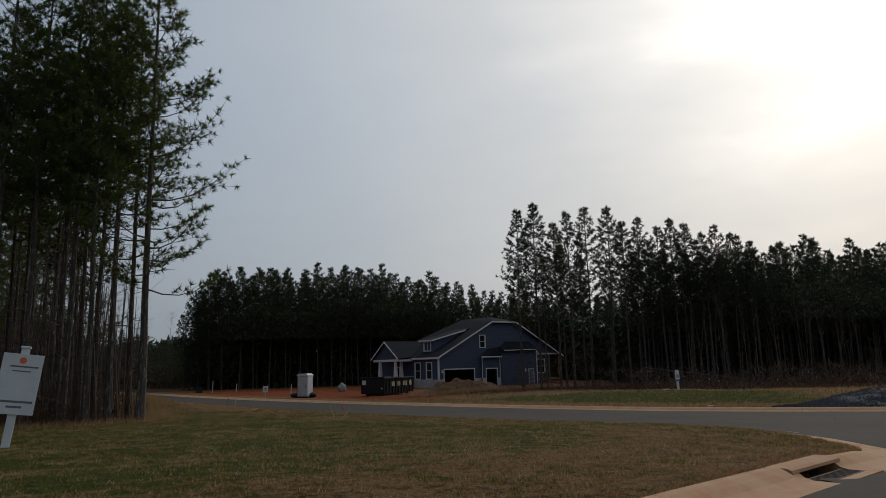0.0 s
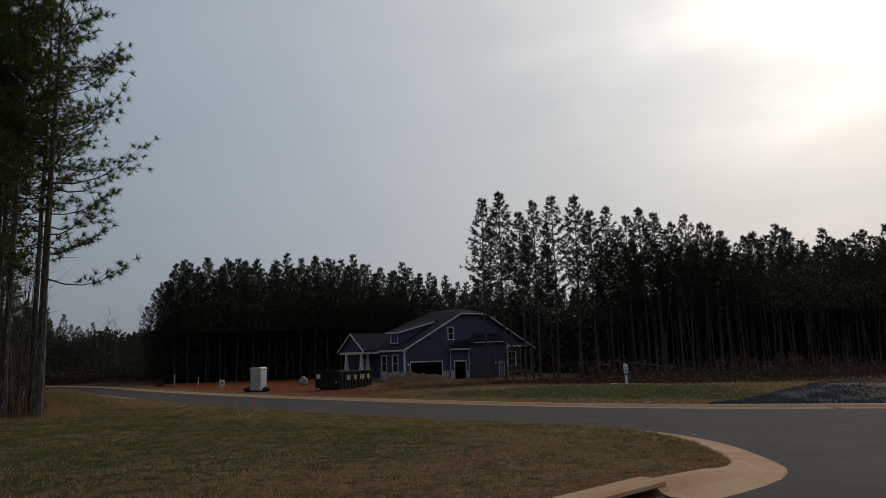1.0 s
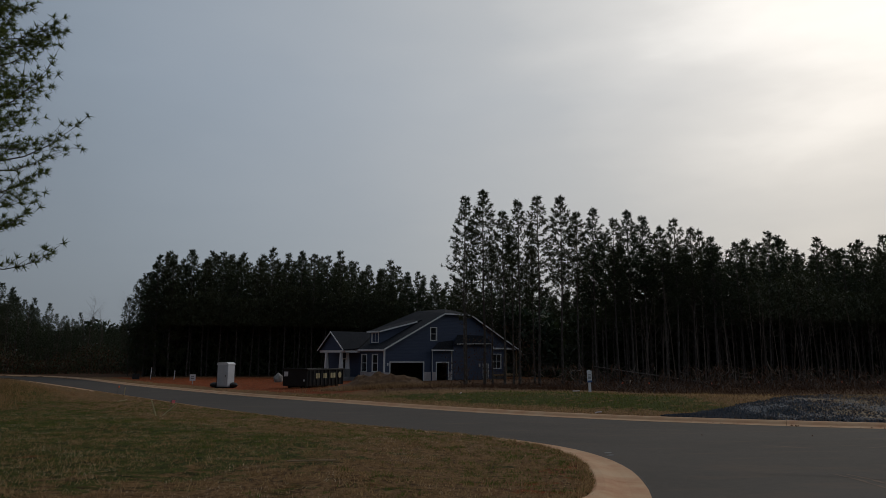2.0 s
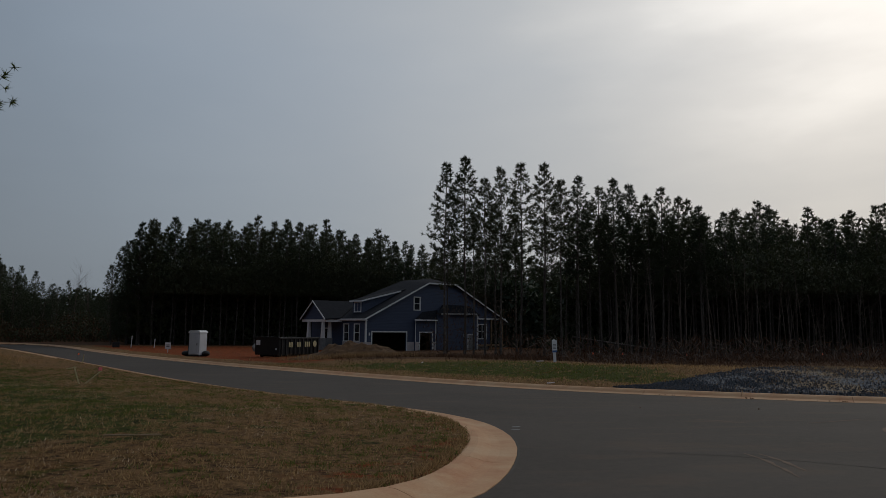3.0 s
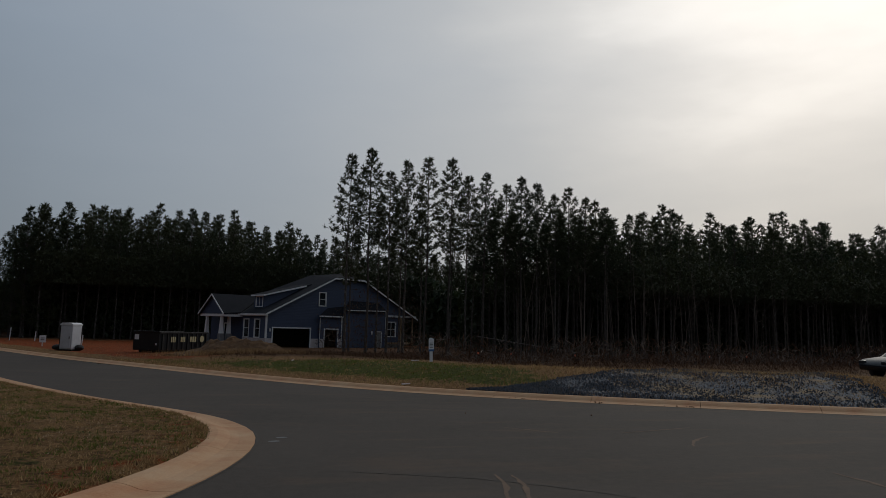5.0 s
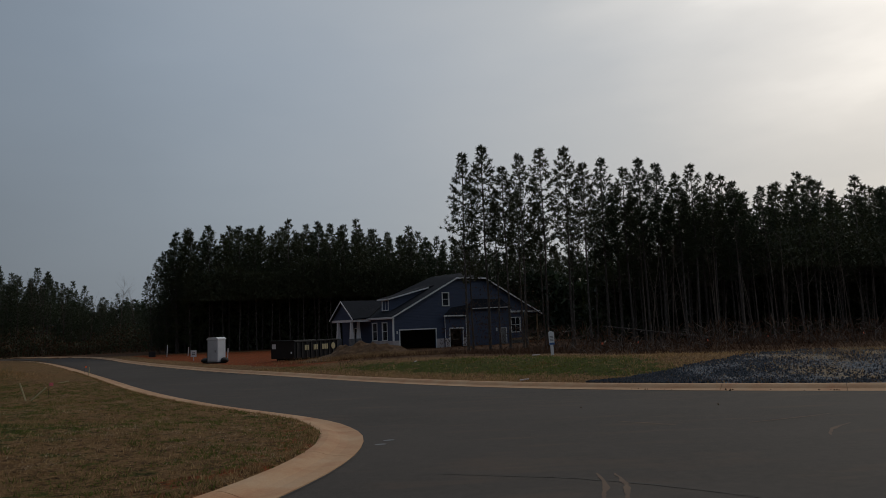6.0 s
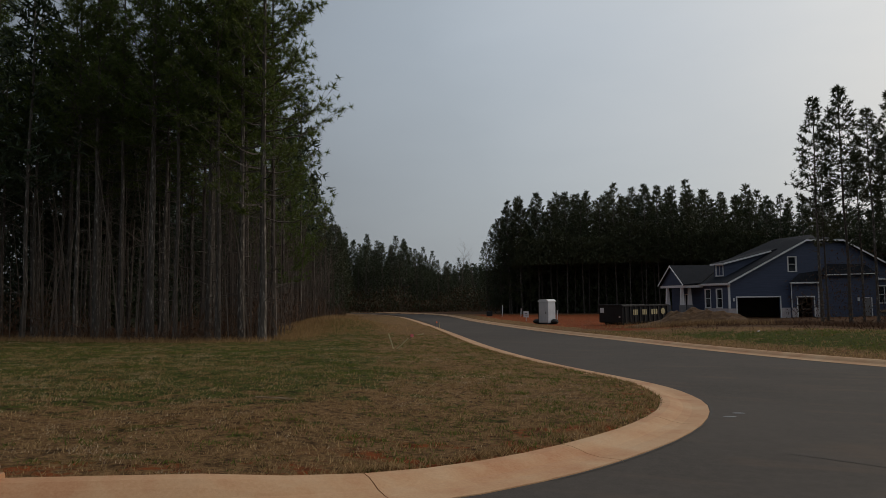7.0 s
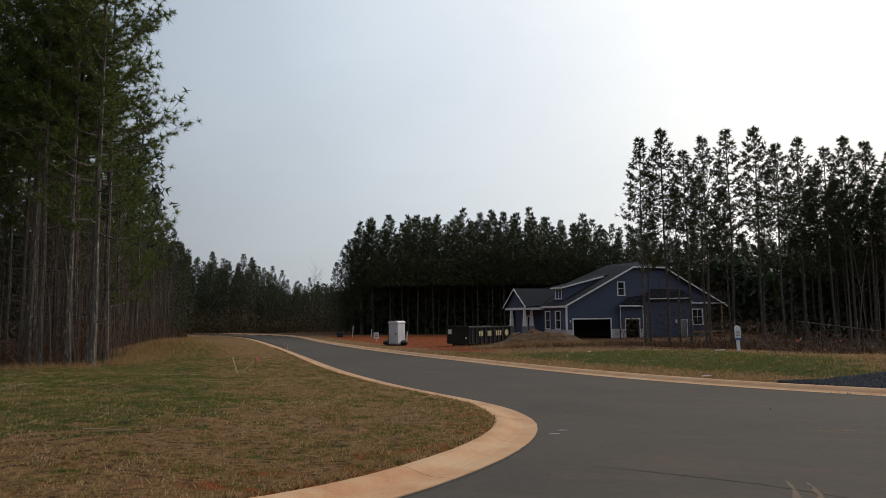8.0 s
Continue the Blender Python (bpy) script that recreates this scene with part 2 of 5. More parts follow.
def build_gravel(nt, b):
    vo = add(nt, "ShaderNodeTexVoronoi", Scale=16.0)
    link(nt, position(nt), vo.inputs["Vector"])
    n1 = noise_tex(nt, 0.7, 5, 0.6)
    sepc = nt.nodes.new("ShaderNodeSeparateColor")
    link(nt, vo.outputs["Color"], sepc.inputs[0])
    c = ramp(nt, sepc.outputs[0], [(0.0, (0.03, 0.035, 0.044)), (1.0, (0.14, 0.155, 0.18))])
    c = mixc(nt, ramp(nt, n1, [(0.5, (0, 0, 0)), (0.62, (0.85, 0.85, 0.85))]), c, (0.26, 0.18, 0.09))
    link(nt, c, b.inputs["Base Color"])
    b.inputs["Roughness"].default_value = 0.9
    bump(nt, b, vo.outputs["Distance"], 0.9, 0.05)


MAT = {
    "ground": material("lawn_and_clay", build_ground),
    "asphalt": material("asphalt", build_asphalt),
    "concrete": material("stained_concrete", build_concrete),
    "siding": material("navy_lap_siding", build_siding),
    "shingle": material("charcoal_shingles", build_shingle),
    "needles": material("pine_needles", build_needles((0.040, 0.072, 0.012), (0.13, 0.17, 0.03), 0.52)),
    # darker copy of the needles: shade of backlit and deep crowns put into the colour
    "needles_far_shaded": material("shaded_far_needles", build_needles((0.016, 0.028, 0.011), (0.045, 0.064, 0.022), 0.2)),
    "bark": material("pine_bark", build_bark),
    "twig": material("grey_twigs", build_island((0.07, 0.05, 0.04), (0.2, 0.16, 0.13))),
    "brush": material("dead_brush", build_island((0.05, 0.024, 0.013), (0.17, 0.088, 0.048))),
    "drygrass": material("dry_grass", build_island((0.22, 0.125, 0.055), (0.52, 0.34, 0.17), 0.9, 0.45)),
    "blade": material("lawn_blades", build_island((0.070, 0.090, 0.018), (0.175, 0.195, 0.045), 0.9, 0.45)),
    "bleached": material("bleached_straw", build_island((0.34, 0.23, 0.13), (0.72, 0.56, 0.38), 0.9, 0.35)),
    "strawblade": material("straw_blades", build_island((0.17, 0.095, 0.042), (0.56, 0.38, 0.19), 0.9, 0.45)),
    "glass": material("dark_glass", build_glass),
    "gravel": material("blue_gravel", build_gravel),
    "stone": material("loose_stones", build_island((0.03, 0.035, 0.043), (0.13, 0.14, 0.16))),
    "white": mottled("white_trim", (0.76, 0.76, 0.76), (0.86, 0.86, 0.85), 2.0, 0.55, 0, 0.05),
    "wrap": mottled("house_wrap", (0.42, 0.36, 0.36), (0.66, 0.60, 0.60), 1.5, 0.7, 0, 0.1, 12.0),
    "block": mottled("grey_block", (0.16, 0.16, 0.165), (0.28, 0.275, 0.27), 2.0, 0.9),
    "dark": mottled("bare_studs", (0.05, 0.04, 0.03), (0.12, 0.095, 0.07), 2.0, 0.9),
    "lumber": mottled("raw_lumber", (0.22, 0.14, 0.075), (0.42, 0.29, 0.17), 3.0, 0.8),
    "steel": mottled("black_painted_steel", (0.005, 0.005, 0.006), (0.016, 0.015, 0.015), 2.0, 0.6, 0.0, 0.15),
    "plastic": mottled("grey_plastic", (0.50, 0.52, 0.55), (0.66, 0.68, 0.71), 1.5, 0.5, 0, 0.05, object_space=True),
    "whiteplastic": mottled("white_plastic", (0.62, 0.63, 0.64), (0.78, 0.79, 0.80), 2.0, 0.4, 0, 0.03),
    "blue": mottled("blue_label", (0.03, 0.10, 0.28), (0.05, 0.14, 0.36), 4.0, 0.5, 0, 0.0),
    "grey": mottled("grey_print", (0.12, 0.12, 0.13), (0.2, 0.2, 0.21), 4.0, 0.6, 0, 0.0),
    "yellow": mottled("cream_paint_and_pale_wood", (0.45, 0.38, 0.2), (0.6, 0.52, 0.3), 4.0, 0.6, 0, 0.0),
    "orange": mottled("orange_flag", (0.75, 0.13, 0.05), (0.9, 0.2, 0.08), 4.0, 0.6, 0, 0.0),
    "pink": mottled("pink_flag", (0.8, 0.16, 0.18), (0.9, 0.25, 0.26), 4.0, 0.6, 0, 0.0),
    "rock": mottled("grey_rock", (0.2, 0.19, 0.17), (0.38, 0.36, 0.33), 2.0, 0.9, 0, 0.4),
    "dirt": mottled("straw_covered_dirt", (0.06, 0.026, 0.011), (0.20, 0.11, 0.05), 2.2, 0.95, 0, 0.6, 14.0),
    "carpaint": mottled("dark_car_paint", (0.012, 0.014, 0.02), (0.018, 0.02, 0.028), 1.0, 0.2, 0, 0.0),
    "rubber": mottled("rubber", (0.012, 0.012, 0.012), (0.03, 0.03, 0.03), 3.0, 0.8),
    "iron": mottled("rusty_iron", (0.035, 0.022, 0.016), (0.10, 0.055, 0.035), 5.0, 0.8, 0.3),
    "claymark": mottled("dried_clay", (0.09, 0.058, 0.04), (0.17, 0.105, 0.065), 3.0, 0.95, 0, 0.0),
    # near-black tone: painted shade of the drain and kerb joint, also the road crack
    "void": mottled("shade_and_cracks", (0.03, 0.025, 0.02), (0.06, 0.05, 0.04), 3.0, 0.9),
}

# ================= mesh helpers =================


def mesh_from(name, verts, faces, mats):
    me = bpy.data.meshes.new(name)
    me.from_pydata(verts, [], faces)
    for m in mats:
        me.materials.append(MAT[m])
    me.update()
    return me


def tri_mesh(name, co, mats, index=None):
    """A mesh of separate triangles from an array (n, 3, 3); index: material of each."""
    n = len(co)
    me = bpy.data.meshes.new(name)
    me.vertices.add(n * 3)
    me.loops.add(n * 3)
    me.polygons.add(n)
    me.vertices.foreach_set("co", np.ascontiguousarray(co, dtype=np.float32).ravel())
    me.loops.foreach_set("vertex_index", np.arange(n * 3, dtype=np.int32))
    me.polygons.foreach_set("loop_start", np.arange(0, n * 3, 3, dtype=np.int32))
    if index is not None:
        me.polygons.foreach_set("material_index", np.asarray(index, dtype=np.int32))
    for m in mats:
        me.materials.append(MAT[m])
    me.update(calc_edges=True)
    return me


def part(name, bm, mat, parent=None, label=""):
    me = bpy.data.meshes.new(name)
    bm.normal_update()
    bm.to_mesh(me)
    bm.free()
    me.materials.append(MAT[mat])
    ob = new(name, me)
    if parent is not None:
        ob.parent = parent
    if label:
        tagged(ob, label)
    return ob


def thing(name, m, label, category, group="", kind=""):
    ob = new(name)
    ob.empty_display_size = 0.2
    ob.matrix_world = m
    return tagged(ob, label, category, group, kind)


def box(x0, x1, y0, y1, z0, z1, bevel=0.0, bm=None, m=None):
    bm = bm or bmesh.new()
    mat = Matrix.Translation(((x0 + x1) / 2, (y0 + y1) / 2, (z0 + z1) / 2)) @ Matrix.Diagonal((x1 - x0, y1 - y0, z1 - z0, 1))
    r = bmesh.ops.create_cube(bm, size=1, matrix=(m @ mat) if m else mat)
    if bevel:
        es = list({e for v in r["verts"] for e in v.link_edges})
        bmesh.ops.bevel(bm, geom=es, offset=bevel, segments=2, affect='EDGES', profile=0.6)
    return bm


def prism(points, depth, bm=None, m=None):
    """A polygon in the xz plane, extruded along +y by depth."""
    bm = bm or bmesh.new()
    a = [bm.verts.new((m @ Vector((x, 0, z))) if m else (x, 0, z)) for x, z in points]
    b = [bm.verts.new((m @ Vector((x, depth, z))) if m else (x, depth, z)) for x, z in points]
    bm.faces.new(a)
    bm.faces.new(list(reversed(b)))
    n = len(a)
    for i in range(n):
        bm.faces.new((a[i], b[i], b[(i + 1) % n], a[(i + 1) % n]))
    bmesh.ops.recalc_face_normals(bm, faces=bm.faces)
    return bm


def slab(points, thick, bm=None):
    """A flat polygon in space, thickened downwards."""
    bm = bm or bmesh.new()
    a = [bm.verts.new(p) for p in points]
    b = [bm.verts.new((p[0], p[1], p[2] - thick)) for p in points]
    bm.faces.new(a)
    bm.faces.new(list(reversed(b)))
    n = len(a)
    for i in range(n):
        bm.faces.new((a[i], b[i], b[(i + 1) % n], a[(i + 1) % n]))
    bmesh.ops.recalc_face_normals(bm, faces=bm.faces)
    return bm


def rod(p, q, r0, r1, sides=8, bm=None):
    bm = bm or bmesh.new()
    p, q = Vector(p), Vector(q)
    d = q - p
    m = Matrix.Translation((p + q) / 2) @ d.to_track_quat('Z', 'Y').to_matrix().to_4x4()
    bmesh.ops.create_cone(bm, cap_ends=True, segments=sides, radius1=r0, radius2=r1, depth=d.length, matrix=m)
    return bm


# ================= terrain and road plan =================


def smooth(a, b, v):
    s = np.clip((np.asarray(v, float) - a) / (b - a), 0, 1)
    return s * s * (3 - 2 * s)


def curve_points(pts, step=0.5):
    """Catmull-Rom through the points, resampled evenly."""
    p = np.array(pts, float)
    p = np.vstack([2 * p[0] - p[1], p, 2 * p[-1] - p[-2]])
    out = []
    for i in range(1, len(p) - 2):
        for s in np.linspace(0, 1, 24, endpoint=False):
            a, b, c, d = p[i - 1], p[i], p[i + 1], p[i + 2]
            out.append(0.5 * (2 * b + (c - a) * s + (2 * a - 5 * b + 4 * c - d) * s * s + (3 * b - a - 3 * c + d) * s ** 3))
    out.append(p[-2])
    out = np.array(out)
    d = np.concatenate([[0], np.cumsum(np.hypot(*np.diff(out, axis=0).T))])
    s = np.arange(0, d[-1], step)
    return np.stack([np.interp(s, d, out[:, 0]), np.interp(s, d, out[:, 1])], 1)


# the edge of the asphalt: corner side, and the far side of the road
NEAR_EDGE = curve_points([(-61, -34), (-25, -12.5), (0, 4.35), (5.1, 7.9), (7.0, 9.25), (8.04, 9.92), (9.1, 10.62), (9.9, 11.3), (10.72, 12.35), (11.44, 14.02), (12.05, 16.1), (12.28, 18.2),
                          (12.05, 20.2), (10.97, 22.8), (7.47, 28.1), (2.93, 36.1), (-5.3, 52), (-17, 73.7), (-29.6, 95), (-40, 108), (-55, 119), (-80, 127)])
FAR_EDGE = curve_points([(90, -8), (50, 10.5), (38, 16.0), (30, 20.0), (25.2, 22.8), (20.8, 25.9), (16.8, 29.6), (12.8, 35), (6.6, 45.2), (0.8, 54.4), (-8.3, 70), (-15.5, 83),
                         (-24, 99), (-33.5, 112.5), (-50, 124.5), (-78, 134)])
POLY = np.vstack([NEAR_EDGE, FAR_EDGE[::-1], [(90, -60), (-40, -60)]])


def inside(x, y):
    px, py = POLY[:, 0], POLY[:, 1]
    qx, qy = np.roll(px, -1), np.roll(py, -1)
    res = np.zeros(len(x), bool)
    for i in range(len(px)):
        c = (py[i] > y) != (qy[i] > y)
        if c.any():
            res ^= c & (x < (qx[i] - px[i]) * (y - py[i]) / (qy[i] - py[i] + 1e-12) + px[i])
    return res


def edge_dist(x, y, line):
    best = np.full(len(x), 1e9)
    for a in range(0, len(line)):
        best = np.minimum(best, (x - line[a, 0]) ** 2 + (y - line[a, 1]) ** 2)
    return np.sqrt(best)


def road_height(x, y):
    x, y = np.asarray(x, float), np.asarray(y, float)
    return -1.8 * (1 - np.exp(-np.maximum(y, 0) / 38)) + 0.14 * (1 - smooth(8.5, 14.5, y))


def plan(x, y):
    """Signed distance from the asphalt's edge (minus: on it), and whether a place lies beyond the far side."""
    x, y = np.asarray(x, float).ravel(), np.asarray(y, float).ravel()
    dn, df = edge_dist(x, y, NEAR_EDGE), edge_dist(x, y, FAR_EDGE)
    ins = inside(x, y)
    return np.where(ins, -1, 1) * np.minimum(dn, df), df < dn


def ground_height(x, y):
    x, y = np.asarray(x, float).ravel(), np.asarray(y, float).ravel()
    sd, far = plan(x, y)
    h = road_height(x, y)
    up = smooth(0.40, 0.80, sd)
    z = h - 0.14 + 0.25 * up
    z += far * (0.58 * smooth(0.8, 7, sd) - 0.22 * smooth(9.5, 16, sd)) * smooth(2, 15, x) * (1 - smooth(45, 75, y)) * (sd > 0)
    z += (~far) * (0.22 - 0.13 * smooth(22, 33, y)) * smooth(0.8, 7, sd) * (sd > 0)
    z += (~far) * 0.9 * np.exp(-((x + 12.2) / 2.4) ** 2 - ((y - 48) / 5.0) ** 2)
    bumps = np.array([noise.noise((a * 0.3, b * 0.3, 0)) * 0.07 + noise.noise((a * 1.1, b * 1.1, 3)) * 0.03 for a, b in zip(x, y)])
    z += bumps * smooth(0.9, 3.0, sd) * (np.hypot(x, y) < 160)
    return z


def gz(x, y):
    return float(ground_height([x], [y])[0])


xs = np.concatenate([[-4000, -1500, -600, -300, -180, -120], np.arange(-90, -30, 2.5), np.arange(-30, -12, 0.8), np.arange(-12, 28, 0.4), np.arange(28, 46, 0.8), np.arange(46, 130, 3), [160, 220, 400, 900, 2000, 4000]])
ys = np.concatenate([[-4000, -1500, -500, -150, -60, -30, -15, -8], np.arange(-4, 5, 0.45), np.arange(5, 46, 0.4), np.arange(46, 100, 1.0), np.arange(100, 160, 3.0), [180, 220, 300, 500, 1000, 2000, 4500]])
GX, GY = np.meshgrid(xs, ys)
shape = GX.shape
gx, gy = GX.ravel(), GY.ravel()
SD, FARSIDE = plan(gx, gy)
zz = ground_height(gx, gy)
idx = np.arange(len(gx)).reshape(shape)
quads = np.stack([idx[:-1, :-1], idx[:-1, 1:], idx[1:, 1:], idx[1:, :-1]], -1).reshape(-1, 4)
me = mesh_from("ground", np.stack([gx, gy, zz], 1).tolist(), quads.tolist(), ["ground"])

# edge of the woods on the corner side: a bent line
WOOD_EDGE = curve_points([(-70, 23), (-40, 28.2), (-24, 30.6), (-17.5, 31.7), (-12, 32.5), (-9.2, 33.0), (-7.9, 34.4), (-8.4, 37.0), (-10.2, 40.0), (-13.4, 45.8), (-19, 57), (-27.5, 73), (-37, 92), (-49, 108), (-67, 119), (-92, 126)])


def side_of_wood(x, y):
    """Distance to the woods' edge, plus inside the woods."""
    x, y = np.asarray(x, float).ravel(), np.asarray(y, float).ravel()
    d2 = (x[:, None] - WOOD_EDGE[None, :, 0]) ** 2 + (y[:, None] - WOOD_EDGE[None, :, 1]) ** 2
    k = np.clip(d2.argmin(1), 0, len(WOOD_EDGE) - 2)
    t = WOOD_EDGE[k + 1] - WOOD_EDGE[k]
    s = t[:, 0] * (y - WOOD_EDGE[k, 1]) - t[:, 1] * (x - WOOD_EDGE[k, 0])
    return np.sqrt(d2.min(1)) * np.sign(s)


wd = side_of_wood(gx, gy)
litter = smooth(-0.5, 2.5, wd) * (~FARSIDE)


def verge_width(x):
    """How deep the mown green strip beyond the road is."""
    return np.interp(x, [7, 13, 20, 26], [3.2, 4.8, 8.5, 9.5])


litter = np.maximum(litter, 0.85 * FARSIDE * smooth(0.5, 2.5, SD - verge_width(gx)) * smooth(9, 13, gx) * (gy < 84))
litter = np.maximum(litter, FARSIDE * smooth(104, 112, gy))
litter = np.maximum(litter, 0.9 * FARSIDE * smooth(10, 15, gx) * smooth(45, 54, gy) * (gy < 100))
clay = 0.55 * FARSIDE * smooth(2.2, 4, SD) * (1 - smooth(8, 14, gx)) * smooth(42, 56, gy) * (1 - smooth(104, 112, gy))
clay = np.maximum(clay, 0.45 * FARSIDE * smooth(26, 36, SD))
clay = np.maximum(clay, 0.40 * (~FARSIDE) * (1 - smooth(1.0, 3.2, SD)) * (gy < 21))
clay = np.maximum(clay, 0.6 * (~FARSIDE) * np.exp(-((gx + 13.6) / 1.8) ** 2 - ((gy - 50.5) / 3.2) ** 2))
green = 0.55 * FARSIDE * smooth(1.5, 3.2, SD) * (1 - smooth(-0.6, 1.2, SD - verge_width(gx))) * smooth(6, 12, gx) * (1 - smooth(21, 26, gx))
near_green = 0.36 + 0.42 * smooth(3.5, 9.0, SD) - 0.25 * smooth(-5, -1.5, wd)
green = np.where(FARSIDE, green, near_green)
for nm, val in (("clay", clay), ("litter", litter), ("green", green)):
    me.attributes.new(nm, 'FLOAT', 'POINT').data.foreach_set("value", val.astype(np.float32))
for p in me.polygons:
    p.use_smooth = True
tagged(new("ground", me), "patchy green and straw-coloured grass with red clay showing through", "ground", kind="structure")

# asphalt sheet, tucked under the kerbs
keep = (SD < 0.42)[quads].all(1) & (np.abs(gx) < 140)[quads].all(1) & (gy > -70)[quads].all(1)
used, inv = np.unique(quads[keep], return_inverse=True)
rme = mesh_from("road", np.stack([gx[used], gy[used], road_height(gx[used], gy[used])], 1).tolist(), inv.reshape(-1, 4).tolist(), ["asphalt"])
for p in rme.polygons:
    p.use_smooth = True
tagged(new("road", rme), "grey asphalt road with tyre dirt, bending towards the woods", "road", kind="structure")

# ================= kerbs: rolled concrete, cast in lengths =================
PROFILE = [(-0.06, -0.10), (-0.05, 0.012), (0.20, 0.004), (0.34, 0.035), (0.44, 0.09), (0.54, 0.132), (0.66, 0.14), (0.71, 0.10), (0.72, -0.10)]


def kerb_line(line, side, start, stop, length, parent, pan=None, low=None):
    d = np.concatenate([[0], np.cumsum(np.hypot(*np.diff(line, axis=0).T))])
    s = start
    while s < stop:
        n = max(3, int(length / 0.5))
        ss = np.linspace(s + 0.006, s + length - 0.006, n)
        px, py = np.interp(ss, d, line[:, 0]), np.interp(ss, d, line[:, 1])
        qx, qy = np.interp(ss + 0.3, d, line[:, 0]), np.interp(ss + 0.3, d, line[:, 1])
        ox, oy = np.interp(ss - 0.3, d, line[:, 0]), np.interp(ss - 0.3, d, line[:, 1])
        tx, ty = qx - ox, qy - oy
        tl = np.hypot(tx, ty)
        nx, ny = -ty / tl * side, tx / tl * side
        h = road_height(px, py)
        verts, faces = [], []
        k = len(PROFILE)
        for i in range(n):
            for a, z in PROFILE:
                a -= pan(ss[i]) * min(1.0, max(0.0, (0.30 - a) / 0.34)) if pan else 0.0
                z *= low(ss[i]) if low and z > 0.02 else 1.0
                verts.append((px[i] + nx[i] * a, py[i] + ny[i] * a, h[i] + z))
        for i in range(n - 1):
            for j in range(k - 1):
                q = (i * k + j, i * k + j + 1, (i + 1) * k + j + 1, (i + 1) * k + j)
                faces.append(q if side < 0 else q[::-1])
        faces.append(tuple(range(k)))
        faces.append(tuple(range((n - 1) * k, n * k))[::-1])
        me = mesh_from("kerb_length", verts, faces, ["concrete"])
        ob = new("kerb_length", me)
        ob.parent = parent
        s += length


near_kerb = thing("kerb_corner", Matrix(), "rolled concrete kerb stained orange by clay", "kerb", kind="structure")
far_kerb = thing("kerb_far", Matrix(), "rolled concrete kerb along the far side of the road", "kerb", kind="structure")
near_len = np.concatenate([[0], np.cumsum(np.hypot(*np.diff(NEAR_EDGE, axis=0).T))])
s_inlet = float(near_len[np.argmin(np.hypot(NEAR_EDGE[:, 0] - 7.1, NEAR_EDGE[:, 1] - 9.32))])


def near_pan(s_):
    """Extra width of the gutter pan, tapering away round the corner."""
    return float(np.interp(s_, [s_inlet + 1.6, s_inlet + 5.2], [0.12, 0.0]))


def near_low(s_):
    """The kerb's back is laid down round the corner."""
    return float(np.interp(s_, [s_inlet + 2.2, s_inlet + 3.4], [1.0, 0.55]))


kerb_line(NEAR_EDGE, 1, s_inlet - 0.8 - 3.0 * 22, s_inlet - 0.81, 3.0, near_kerb, near_pan, near_low)
kerb_line(NEAR_EDGE, 1, s_inlet + 0.8, near_len[-1] - 3, 2.9, near_kerb, near_pan, near_low)
far_total = float(np.hypot(*np.diff(FAR_EDGE, axis=0).T).sum())
kerb_line(FAR_EDGE, -1, 12.0, far_total - 4, 3.05, far_kerb)



def joint_shade(name, line, side, start, stop, off, width, total):
    """A dark strip on the joint between the asphalt and the kerb, painting the raised lip's shade."""
    ss = np.arange(start, stop, 0.35)
    px, py = np.interp(ss, total, line[:, 0]), np.interp(ss, total, line[:, 1])
    tx, ty = np.interp(ss + 0.3, total, line[:, 0]) - px, np.interp(ss + 0.3, total, line[:, 1]) - py
    tl = np.hypot(tx, ty)
    nx, ny = -ty / tl * side, tx / tl * side
    w = np.array([width * (0.75 + 0.7 * noise.noise((v * 0.35, side, 2))) for v in ss])
    verts, faces, n = [], [], len(ss)
    for o_ in (off - w, off + 0 * w):
        verts += [(a_, b_, float(c_)) for a_, b_, c_ in zip(px + nx * o_, py + ny * o_, road_height(px, py) + 0.006)]
    for i in range(n - 1):
        q = (i, i + 1, i + n + 1, i + n)
        faces.append(q if side > 0 else q[::-1])
    return tagged(new(name, mesh_from(name, verts, faces, ["void"])), "dark line of shade painted along the joint between asphalt and kerb", "joint", kind="stuff")


far_run = np.concatenate([[0], np.cumsum(np.hypot(*np.diff(FAR_EDGE, axis=0).T))])
joint_shade("kerb_joint_far", FAR_EDGE, -1, 14.0, far_total - 6, -0.052, 0.09, far_run)
joint_shade("kerb_joint_corner", NEAR_EDGE, 1, s_inlet - 60, s_inlet + 1.6, -0.182, 0.06, near_len)
joint_shade("kerb_joint_corner", NEAR_EDGE, 1, s_inlet + 5.3, near_len[-1] - 6, -0.062, 0.04, near_len)

# ---- storm drain inlet in the corner kerb ----
ix, iy = np.interp(s_inlet, near_len, NEAR_EDGE[:, 0]), np.interp(s_inlet, near_len, NEAR_EDGE[:, 1])
jx, jy = np.interp(s_inlet + 0.5, near_len, NEAR_EDGE[:, 0]), np.interp(s_inlet + 0.5, near_len, NEAR_EDGE[:, 1])
inlet = thing("storm_drain", pose(ix, iy, float(road_height(ix, iy)), 0, 0, math.degrees(math.atan2(jy - iy, jx - ix))), "open kerb inlet with an iron grate and clay-stained concrete", "drain")
bm = prism([(0.36, 0.085), (0.37, 0.125), (0.43, 0.147), (0.70, 0.147), (0.72, 0.12), (0.72, -0.1), (0.66, -0.1), (0.66, 0.085)], 1.585, None, Matrix.Rotation(radians(90), 4, 'Z') @ Matrix.Translation((0, -0.7925, 0)))
for v in bm.verts:
    v.co.x, v.co.y = -v.co.x, v.co.y
